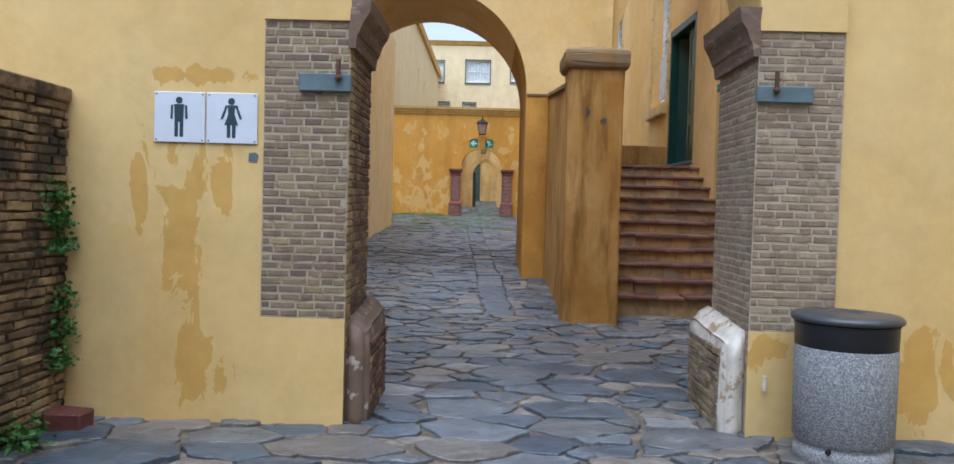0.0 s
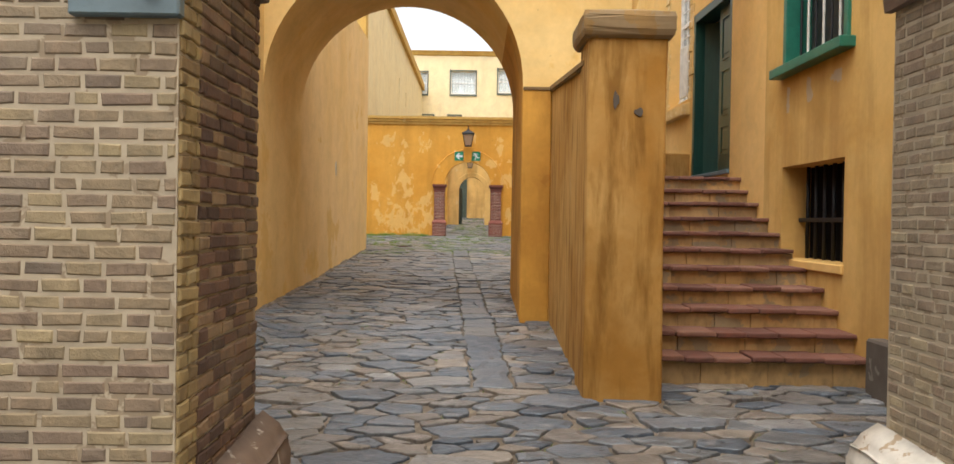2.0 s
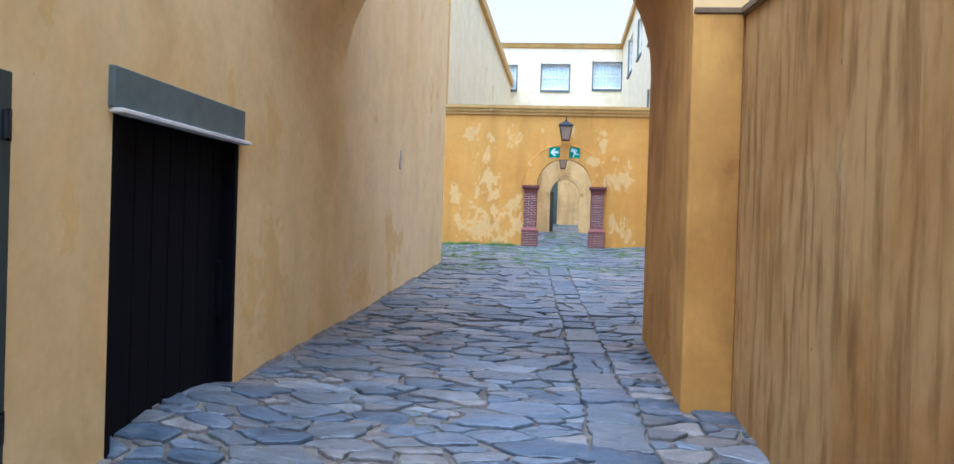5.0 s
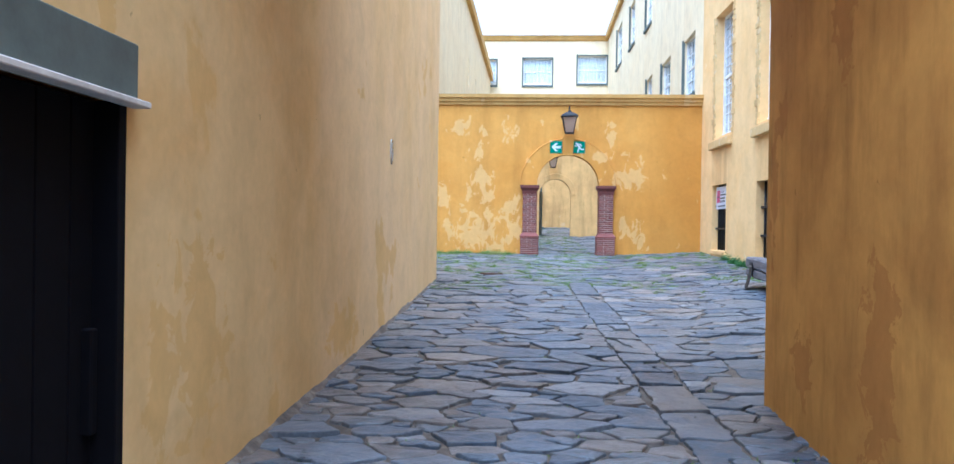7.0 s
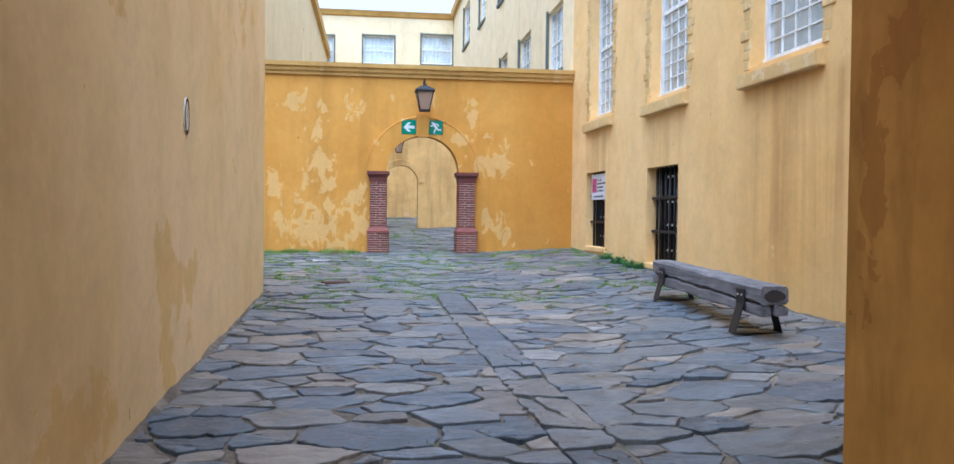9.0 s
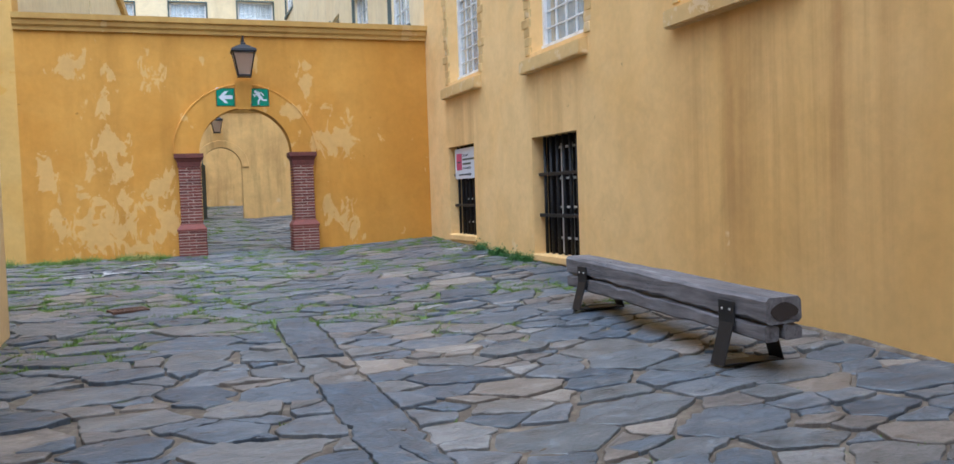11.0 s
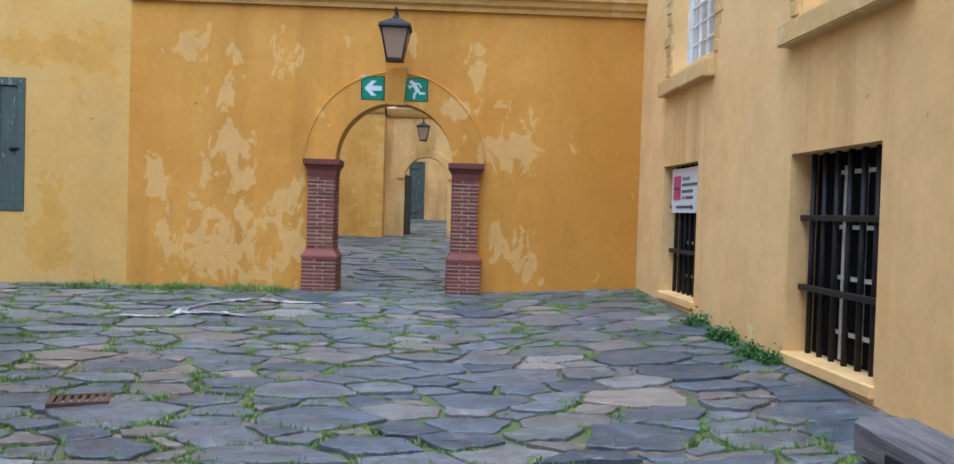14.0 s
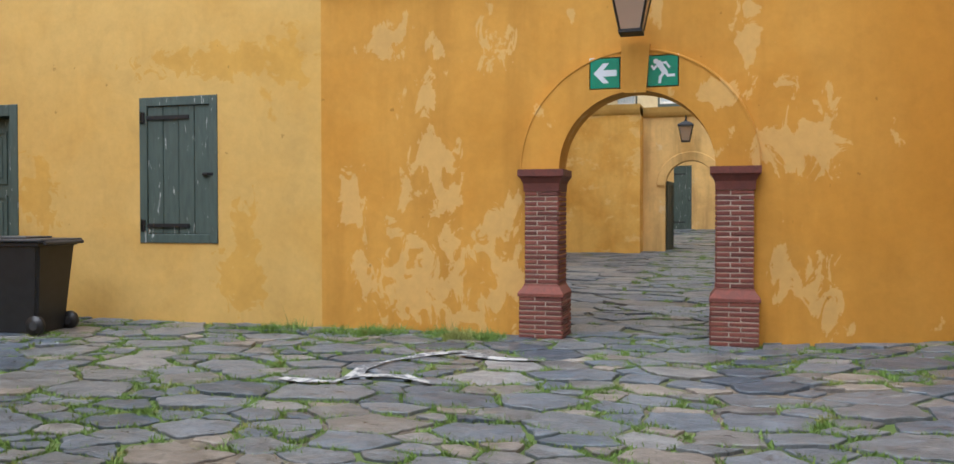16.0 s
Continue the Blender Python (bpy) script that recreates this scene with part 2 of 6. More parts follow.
def painted(name, colour, rough=0.5, chips=None, metal=0.0, chip_level=0.68, scale=9.0, stretch=(1, 1, 1), vary=0.2, gloss=0.5):
    m, n, l, b = nodes_of(name)
    b.inputs["Specular IOR Level"].default_value = gloss
    pos = where_node(n, l, stretch, local=True)
    g = ramp_node(n, l, noise_node(n, l, pos, scale, 5, 0.6), [(0.3, tuple(c * (1 - vary) for c in colour)), (0.7, tuple(min(c * (1 + 0.8 * vary), 1) for c in colour))])
    if chips:
        e = ramp_node(n, l, noise_node(n, l, pos, scale * 0.9, 5, 0.65, 0.5), [(chip_level, 0.0), (chip_level + 0.02, 1.0)])
        g = mix_node(n, l, e, g, chips)
    l.new(g, b.inputs["Base Color"])
    b.inputs["Roughness"].default_value, b.inputs["Metallic"].default_value = rough, metal
    bump_node(n, l, b, noise_node(n, l, pos, scale * 8, 3), 0.15, 0.003)
    return m


def pieces(name, stops, rough=0.6, grain=(1, 1, 1), grain_scale=9.0, bump=0.5, dust=None, layers=False, cover=(1.4, 0.52, 0.72, 0.6)):
    """Stones and bricks: each piece takes a colour of its own from the stops."""
    m, n, l, b = nodes_of(name)
    geo, info = n.new("ShaderNodeNewGeometry"), n.new("ShaderNodeObjectInfo")
    own = n.new("ShaderNodeMath")
    own.operation = "ADD"
    l.new(geo.outputs["Random Per Island"], own.inputs[0]), l.new(info.outputs["Random"], own.inputs[1])
    fr = n.new("ShaderNodeMath")
    fr.operation = "FRACT"
    l.new(own.outputs[0], fr.inputs[0])
    col = ramp_node(n, l, fr.outputs[0], stops)
    pos = where_node(n, l, grain)
    g1 = noise_node(n, l, pos, grain_scale, 6, 0.65, 0.6)
    col = mix_node(n, l, 1.0, col, ramp_node(n, l, g1, [(0.25, 0.62), (0.75, 1.35)]), "MULTIPLY")
    if dust:
        big = ramp_node(n, l, noise_node(n, l, pos, cover[0], 7, 0.66, 0.3), [(cover[1], 0.0), (cover[2], cover[3])])
        col = mix_node(n, l, big, col, dust)
    height = times_node(n, l, g1, times_node(n, l, noise_node(n, l, pos, grain_scale * 6, 4), 0.4), "ADD")
    if layers:
        # split cleavage: shallow terraces with crisp edges
        terrace = n.new("ShaderNodeValToRGB")
        terrace.color_ramp.interpolation = "CONSTANT"
        for k in range(5):
            terrace.color_ramp.elements.new(0.3 + 0.08 * k)
        for k, e in enumerate(terrace.color_ramp.elements):
            e.color = (k / 6, k / 6, k / 6, 1)
        l.new(noise_node(n, l, where_node(n, l, (1, 1.8, 1)), 3.6, 8, 0.68, 0.6), terrace.inputs["Fac"])
        step = terrace.outputs["Color"]
        col = mix_node(n, l, 1.0, col, ramp_node(n, l, step, [(0.1, 0.72), (0.9, 1.26)]), "MULTIPLY")
        fleck = ramp_node(n, l, noise_node(n, l, where_node(n, l, (1, 2.2, 1)), 38.0, 5, 0.7, 0.4), [(0.36, 0.74), (0.5, 1.0), (0.66, 1.32)])
        col = mix_node(n, l, 0.8, col, fleck, "MULTIPLY")
        height = times_node(n, l, times_node(n, l, height, 0.35), step, "ADD")
    l.new(col, b.inputs["Base Color"])
    b.inputs["Specular IOR Level"].default_value = 0.5
    l.new(ramp_node(n, l, g1, [(0.3, rough - 0.12), (0.7, rough + 0.14)]), b.inputs["Roughness"])
    bump_node(n, l, b, height, bump, 0.03 if layers else 0.012)
    return m


OCHRE = (0.62, 0.325, 0.06)
COURT_FLAKES = [(-2.92, 4.11, 0.22, 0.2), (-2.39, 4.04, 0.09, 0.11), (-1.78, 4.05, 0.14, 0.27), (-2.52, 3.54, 0.1, 0.22), (-3.33, 2.45, 0.12, 0.22), (-2.38, 2.88, 0.2, 0.27), (-2.27, 2.46, 0.15, 0.21), (-2.53, 1.59, 0.55, 0.42), (-1.68, 2.15, 0.17, 0.25), (-1.68, 1.72, 0.27, 0.36), (-3.25, 1.77, 0.1, 0.18), (0.67, 3.95, 0.12, 0.3), (0.39, 3.38, 0.2, 0.14), (1.08, 2.95, 0.35, 0.32), (1.2, 1.68, 0.16, 0.25), (1.34, 1.38, 0.1, 0.22), (0.94, 1.75, 0.09, 0.2)]
GATE_STAINS = [(-1.92, 1.36, 0.15, 0.56), (-2.17, 1.55, 0.05, 0.32), (-1.66, 1.62, 0.07, 0.22), (-1.84, 0.47, 0.12, 0.24), (-1.83, 2.25, 0.3, 0.06), (-1.64, 0.36, 0.07, 0.14), (2.7, 0.46, 0.24, 0.25), (1.76, 0.66, 0.15, 0.11)]
GABLE_STAINS = [(-4.84, 3.98, 0.95, 0.17), (-4.12, 3.95, 0.26, 0.3), (-4.58, 2.05, 0.2, 0.4), (-4.66, 1.6, 0.3, 0.36), (-7.43, 2.47, 0.3, 0.4)]
PASSAGE_STAINS = [(13.2, 1.2, 0.3, 0.5), (12.75, 1.0, 0.1, 0.4), (12.3, 2.4, 0.08, 0.22), (16.2, 0.85, 0.5, 0.2), (10.4, 1.6, 0.07, 0.2), (10.2, 2.7, 0.06, 0.25), (17.8, 1.3, 0.15, 0.5)]
STAIR_PATCHES = [(10.95, 2.98, 0.07, 0.1), (10.35, 2.98, 0.14, 0.05), (11.5, 2.9, 0.05, 0.12)]
M_ochre = plaster("ochre_limewash", OCHRE, (0.55, 0.26, 0.035), (0.68, 0.45, 0.17), 0.75, 0.63, 0.4, 2.6, 3.0, tone_fade=(1.2, 2.0, (0.52, 0.245, 0.032)), drip=(0.6, 0.018), blots=COURT_FLAKES, ragged_edge=3.2)
M_ochre_plain = plaster("plain_ochre_limewash", (0.70, 0.41, 0.10), (0.58, 0.29, 0.045), (0.74, 0.50, 0.19), 0.85, 0.56, 0.35, 1.6, 23.0, drip=(1.6, 0.05))
M_front = plaster("yellow_limewash", (0.71, 0.522, 0.225), (0.62, 0.36, 0.07), (0.55, 0.30, 0.04), 0.35, 0.66, 0.12, 0.9, 11.0, drip=(0.5, 0.03), blots=GATE_STAINS, ragged_edge=2.0)
M_pale = plaster("pale_yellow_limewash", (0.83, 0.575, 0.25), (0.76, 0.465, 0.155), (0.83, 0.66, 0.36), 0.5, 0.70, 0.12, 1.1, 5.0, 1.4, ((18.9, 21.5, 3.40, 0.75), (23.3, 24.7, 3.42, 0.6), (26.5, 27.9, 3.48, 0.5)), 0.13, 0.68, (24.5, 19.5, (0.69, 0.42, 0.125)), along="Y")
M_gable = plaster("gable_limewash", (0.645, 0.42, 0.13), (0.60, 0.34, 0.07), (0.60, 0.335, 0.055), 0.5, 0.66, 0.12, 1.0, 8.0, blots=GABLE_STAINS, ragged_edge=2.2)
# paler past y 15.3: brighter light beyond the bridge is put into the colour
M_passage = plaster("passage_limewash", (0.78, 0.565, 0.245), (0.70, 0.45, 0.15), (0.71, 0.455, 0.135), 0.8, 0.62, 0.22, 0.8, 1.0, 0.8, (), 0.2, 0.70, (15.1, 15.6, (0.82, 0.615, 0.33)), blots=PASSAGE_STAINS, ragged_edge=2.0, along="Y")
M_stair = plaster("stair_limewash", (0.50, 0.30, 0.098), (0.36, 0.175, 0.032), (0.58, 0.41, 0.19), 0.95, 0.66, 0.85, 2.6, 7.0, 4.6, (), 0.16, 0.66, drip=(0.3, 0.06))
M_stairwall = plaster("orange_limewash", (0.66, 0.43, 0.15), (0.54, 0.30, 0.07), (0.44, 0.40, 0.33), 0.7, 0.70, 0.5, 1.4, 19.0, 1.6, ((10.0, 11.7, 3.15, 0.5), (8.0, 9.6, 1.75, 1.0)), blots=STAIR_PATCHES, ragged_edge=2.2, along="Y")
JAMB_STAINS = [(14.95, 2.5, 0.12, 0.13), (15.15, 2.0, 0.07, 0.4), (13.4, 1.1, 0.2, 0.5), (13.9, 2.9, 0.15, 0.3), (14.5, 0.9, 0.2, 0.2)]
# stained deep ochre, with the shade under the arch worked into the colour
M_jamb_shaded = plaster("shaded_jamb_limewash", (0.60, 0.315, 0.06), (0.42, 0.20, 0.035), (0.38, 0.165, 0.03), 0.8, 0.70, 0.5, 1.2, 17.0, 2.6, (), 0.25, 0.68, blots=JAMB_STAINS, ragged_edge=2.0, along="Y")
M_second = plaster("streaked_tan_limewash", (0.74, 0.49, 0.185), (0.56, 0.345, 0.13), (0.70, 0.54, 0.30), 0.7, 0.64, 0.5, 1.2, 13.0, 2.2)
M_far = plaster("far_limewash", (0.84, 0.71, 0.45), (0.78, 0.61, 0.33), (0.82, 0.68, 0.42), 0.4, 0.70, 0.2, 0.7, 2.0)
M_trim = plaster("cornice_limewash", (0.58, 0.37, 0.11), (0.46, 0.25, 0.06), (0.62, 0.44, 0.2), 0.5, 0.66, 0.3, 2.0, 4.0)
M_cap = plaster("weathered_cap", (0.33, 0.205, 0.078), (0.17, 0.11, 0.055), (0.24, 0.185, 0.115), 0.95, 0.52, 0.3, 3.0, 6.0)
M_slate = pieces("slate_flags", [(0.0, (0.060, 0.080, 0.108)), (0.3, (0.096, 0.120, 0.150)), (0.55, (0.142, 0.160, 0.184)), (0.75, (0.114, 0.127, 0.138)), (0.9, (0.152, 0.148, 0.142)), (1.0, (0.235, 0.243, 0.25))], 0.37, (1, 1.6, 1), 6.0, 1.0, (0.27, 0.27, 0.262), True, (5.0, 0.55, 0.70, 0.55))
M_slate_brown = pieces("brown_slate_flags", [(0.0, (0.120, 0.117, 0.116)), (0.4, (0.155, 0.142, 0.131)), (0.7, (0.195, 0.172, 0.148)), (1.0, (0.26, 0.235, 0.205))], 0.42, (1, 1.6, 1), 7.0, 1.0, (0.29, 0.265, 0.23), True, (5.0, 0.54, 0.70, 0.5))
M_brick_old = pieces("worn_brown_brick", [(0.0, (0.145, 0.112, 0.082)), (0.25, (0.205, 0.148, 0.103)), (0.5, (0.255, 0.20, 0.115)), (0.75, (0.185, 0.13, 0.092)), (1.0, (0.31, 0.245, 0.135))], 0.9, (1, 1, 1), 11.0, 0.6, (0.29, 0.23, 0.155))
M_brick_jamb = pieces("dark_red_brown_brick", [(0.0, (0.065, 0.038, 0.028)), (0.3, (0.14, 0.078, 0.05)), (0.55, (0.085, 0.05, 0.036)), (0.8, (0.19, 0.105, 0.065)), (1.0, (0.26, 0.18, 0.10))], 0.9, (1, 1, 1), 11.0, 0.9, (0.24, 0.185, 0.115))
M_brick_lichen = pieces("lichen_yellow_brick", [(0.0, (0.20, 0.135, 0.065)), (0.5, (0.29, 0.205, 0.085)), (1.0, (0.36, 0.27, 0.13))], 0.92, (1, 1, 1), 11.0, 0.7, (0.13, 0.09, 0.05))
M_brick_tan = pieces("worn_tan_brick", [(0.0, (0.21, 0.165, 0.115)), (0.35, (0.27, 0.215, 0.145)), (0.6, (0.23, 0.17, 0.12)), (1.0, (0.36, 0.295, 0.19))], 0.9, (1, 1, 1), 11.0, 0.6, (0.38, 0.31, 0.19))
M_brick_dark = pieces("mossy_dark_brick", [(0.0, (0.13, 0.085, 0.045)), (0.4, (0.22, 0.15, 0.075)), (0.75, (0.31, 0.225, 0.105)), (1.0, (0.20, 0.12, 0.07))], 0.95, (1, 1, 1), 14.0, 0.9, (0.022, 0.018, 0.014), False, (2.8, 0.44, 0.58, 0.92))
M_brick_red = pieces("red_brick", [(0.0, (0.115, 0.036, 0.028)), (0.5, (0.165, 0.048, 0.036)), (1.0, (0.215, 0.068, 0.048))], 0.75, (1, 1, 1), 16.0, 0.4)
M_riser = plaster("dirty_ochre_riser", (0.53, 0.345, 0.15), (0.32, 0.225, 0.12), (0.23, 0.205, 0.155), 0.9, 0.55, 0.75, 2.6, 12.0, 4.5, (), 0.5)
M_tread = pieces("red_clay_tile", [(0.0, (0.115, 0.046, 0.034)), (0.6, (0.165, 0.068, 0.047)), (1.0, (0.21, 0.105, 0.072))], 0.7, (1, 1, 1), 8.0, 0.4)
M_mortar = painted("lime_mortar", (0.40, 0.335, 0.24), 0.95, (0.27, 0.21, 0.14), 0.0, 0.56, 7.0)
M_mortar_dark = painted("dark_mortar", (0.10, 0.075, 0.05), 0.95)
M_mortar_pale = painted("pale_mortar", (0.50, 0.42, 0.35), 0.95)
M_guard = painted("guard_stone", (0.62, 0.58, 0.50), 0.9, (0.40, 0.30, 0.19), 0.0, 0.57, 9.0)
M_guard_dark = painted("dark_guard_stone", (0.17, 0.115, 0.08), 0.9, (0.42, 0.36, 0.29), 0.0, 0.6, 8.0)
M_plinth = painted("grey_plinth_stone", (0.10, 0.082, 0.066), 0.9, (0.19, 0.17, 0.14), 0.0, 0.6, 6.0)
M_impost = painted("impost_stone", (0.17, 0.115, 0.08), 0.9, (0.28, 0.21, 0.15), 0.0, 0.6, 7.0, (1, 1, 3))
M_green = painted("dark_green_paint", (0.010, 0.055, 0.042), 0.38, None, 0.0, 0.7, 6.0, (4, 4, 0.6))
M_frame_green = painted("green_frame_paint", (0.015, 0.15, 0.10), 0.4)
M_grey_green = painted("grey_green_paint", (0.065, 0.095, 0.085), 0.6, (0.42, 0.45, 0.44), 0.0, 0.635, 7.0, (3, 3, 0.5))
M_dark_green = painted("black_green_paint", (0.028, 0.04, 0.034), 0.6, None, 0.0, 0.7, 7.0, (3, 3, 0.5))
M_lintel = painted("grey_green_lintel", (0.10, 0.125, 0.11), 0.7, (0.35, 0.35, 0.33), 0.0, 0.68, 8.0)
M_black = painted("black_door_boards", (0.004, 0.0035, 0.005), 0.9, gloss=0.12)
M_iron = painted("black_iron", (0.018, 0.018, 0.02), 0.55, (0.06, 0.035, 0.02), 0.3, 0.66, 14.0)
M_white = painted("white_window_paint", (0.78, 0.77, 0.74), 0.45)
M_white_old = painted("weathered_white", (0.66, 0.64, 0.58), 0.7, (0.4, 0.38, 0.33), 0.0, 0.66, 9.0)
M_curtain = painted("pale_curtain", (0.20, 0.196, 0.186), 0.9, None, 0.0, 0.7, 5.0, (6, 6, 0.3))
M_blind = painted("white_blind", (0.80, 0.82, 0.84), 0.9, None, 0.0, 0.7, 5.0, (6, 6, 0.3), 0.1)
# near-black colour that stands for the darkness of unlit rooms
M_room_shade = painted("painted_interior_shade", (0.02, 0.018, 0.016), 0.9)
M_bluestone = painted("blue_grey_plaque", (0.12, 0.17, 0.19), 0.6, (0.2, 0.2, 0.19), 0.0, 0.68, 10.0)
M_sign_white = painted("white_sign_board", (0.66, 0.71, 0.78), 0.4, vary=0.04)
M_sign_ink = painted("dark_slate_ink", (0.025, 0.055, 0.075), 0.5)
M_sign_green = painted("safety_green", (0.005, 0.22, 0.125), 0.4)
M_sign_red = painted("sign_red", (0.55, 0.07, 0.05), 0.5)
M_sign_pink = painted("sign_pink", (0.5, 0.06, 0.16), 0.5)
M_plastic = painted("black_plastic", (0.022, 0.023, 0.026), 0.42)
M_plastic_lid = painted("dark_grey_plastic", (0.05, 0.053, 0.06), 0.4)
M_leaf = painted("weed_leaf", (0.035, 0.125, 0.016), 0.6, (0.06, 0.17, 0.025), 0.0, 0.55, 20.0)
M_grass = painted("grass_blade", (0.15, 0.25, 0.045), 0.7, (0.26, 0.29, 0.08), 0.0, 0.58, 3.0)
M_rust = painted("rusted_iron", (0.11, 0.06, 0.04), 0.85, (0.2, 0.1, 0.05), 0.3, 0.6, 15.0)
M_chalk = painted("worn_white_paint", (0.42, 0.43, 0.43), 0.8, (0.11, 0.12, 0.135), 0.0, 0.50, 11.0)


def timber_material():
    m, n, l, b = nodes_of("weathered_grey_timber")
    pos = where_node(n, l, (9, 0.7, 9), local=True)
    g = noise_node(n, l, pos, 2.2, 8, 0.7, 0.8)
    col = ramp_node(n, l, g, [(0.28, (0.035, 0.032, 0.034)), (0.42, (0.115, 0.110, 0.115)), (0.58, (0.170, 0.164, 0.172)), (0.72, (0.26, 0.252, 0.262))])
    big = noise_node(n, l, where_node(n, l, (2.5, 1.2, 2.5), local=True), 2.0, 5, 0.6)
    col = mix_node(n, l, 1.0, col, ramp_node(n, l, big, [(0.3, 0.72), (0.7, 1.22)]), "MULTIPLY")
    crack = ramp_node(n, l, noise_node(n, l, where_node(n, l, (7, 0.9, 14), local=True), 2.6, 4, 0.55, 1.2), [(0.485, 0.0), (0.5, 1.0), (0.515, 0.0)])
    seldom = ramp_node(n, l, noise_node(n, l, where_node(n, l, local=True), 2.2, 3, 0.5), [(0.52, 0.0), (0.6, 1.0)])
    split = times_node(n, l, crack, seldom)
    col = mix_node(n, l, times_node(n, l, split, 0.85), col, (0.015, 0.013, 0.013))
    l.new(col, b.inputs["Base Color"])
    b.inputs["Roughness"].default_value = 0.78
    bump_node(n, l, b, times_node(n, l, g, times_node(n, l, split, 0.6), "SUBTRACT"), 0.7, 0.015)
    return m


def speckled_material():
    m, n, l, b = nodes_of("exposed_aggregate_concrete")
    pos = where_node(n, l, local=True)
    v = n.new("ShaderNodeTexVoronoi")
    v.inputs["Scale"].default_value = 150.0
    l.new(pos, v.inputs["Vector"])
    bw = n.new("ShaderNodeRGBToBW")
    l.new(v.outputs["Color"], bw.inputs[0])
    col = ramp_node(n, l, bw.outputs[0], [(0.2, (0.15, 0.16, 0.17)), (0.55, (0.26, 0.27, 0.28)), (0.85, (0.40, 0.41, 0.42))])
    l.new(col, b.inputs["Base Color"])
    b.inputs["Roughness"].default_value = 0.85
    bump_node(n, l, b, v.outputs["Distance"], 0.5, 0.006)
    return m


def soil_material():
    m, n, l, b = nodes_of("sandy_joint_soil")
    pos = where_node(n, l)
    base = ramp_node(n, l, noise_node(n, l, pos, 9.0, 7, 0.7), [(0.3, (0.050, 0.041, 0.031)), (0.5, (0.125, 0.102, 0.075)), (0.7, (0.27, 0.23, 0.18))])
    moss = ramp_node(n, l, noise_node(n, l, pos, 0.7, 5, 0.6), [(0.44, 0.0), (0.56, 1.0)])
    sep = n.new("ShaderNodeSeparateXYZ")
    l.new(n.new("ShaderNodeNewGeometry").outputs["Position"], sep.inputs[0])
    court = n.new("ShaderNodeMapRange")
    court.inputs["From Min"].default_value, court.inputs["From Max"].default_value = 20.5, 23.5
    l.new(sep.outputs["Y"], court.inputs["Value"])
    col = mix_node(n, l, times_node(n, l, moss, court.outputs[0]), base, (0.085, 0.13, 0.028))
    l.new(col, b.inputs["Base Color"])
    b.inputs["Roughness"].default_value = 0.95
    bump_node(n, l, b, noise_node(n, l, pos, 40.0, 4), 0.6, 0.01)
    return m


def glass_material(name, tint, rough=0.05):
    m, n, l, b = nodes_of(name)
    b.inputs["Base Color"].default_value = (*tint, 1)
    b.inputs["Roughness"].default_value = rough
    b.inputs["Transmission Weight"].default_value = 0.85
    b.inputs["IOR"].default_value = 1.45
    return m


M_timber, M_speckle, M_soil = timber_material(), speckled_material(), soil_material()
M_glass = glass_material("window_glass", (0.9, 0.95, 0.95))
M_lamp_glass = glass_material("frosted_lantern_glass", (0.75, 0.66, 0.58), 0.55)

# ---------------------------------------------------------------- ground
def ground_sheet():
    bm = bmesh.new()
    xs = [-300, -60, -14, -10, -7.5, -5.5] + [-4 + 0.16 * i for i in range(48)] + [4.2, 5, 7, 14, 60, 300]
    ys = sorted({-300, -40, *[-8 + 0.5 * i for i in range(20)], *[2 + 0.16 * i for i in range(190)], *[32.5 + 0.5 * i for i in range(48)], *SLOPE_Y[1:-1]} | {300})
    rows = [[bm.verts.new((x, y, ground_z(x, y) - 0.012 + 0.009 * noise.noise(Vector((x * 1.3, y * 1.3, 0.5))) + 0.008 * noise.noise(Vector((x * 4.3, y * 4.3, 2.5))))) for x in xs] for y in ys]
    for a, b in zip(rows, rows[1:]):
        for i in range(len(xs) - 1):
            bm.faces.new((a[i], a[i + 1], b[i + 1], b[i]))
    return structure(part("ground", bm, M_soil, smooth=True), "sandy soil ground between slate flagstones, mossy in the courtyard", "ground")


ground = ground_sheet()

# ---------------------------------------------------------------- front gate wall, y 5.1 to 5.93
def put_y(y0, sign=1):
    return lambda u, v, w: (u, y0 + sign * w, v)


gate = structure(part("wall_gate", arched(put_y(5.1), -2.72, 6.0, -0.6, 4.6, 0.83, 0.36, 1.30, 2.72), M_front), "yellow limewashed gate wall with stained plaster")
far_left = structure(part("wall_gate_left", slab(put_y(5.1), -9.0, -2.72, -0.6, 4.6, 0.83), M_front), "yellow limewashed wall beside the gate")


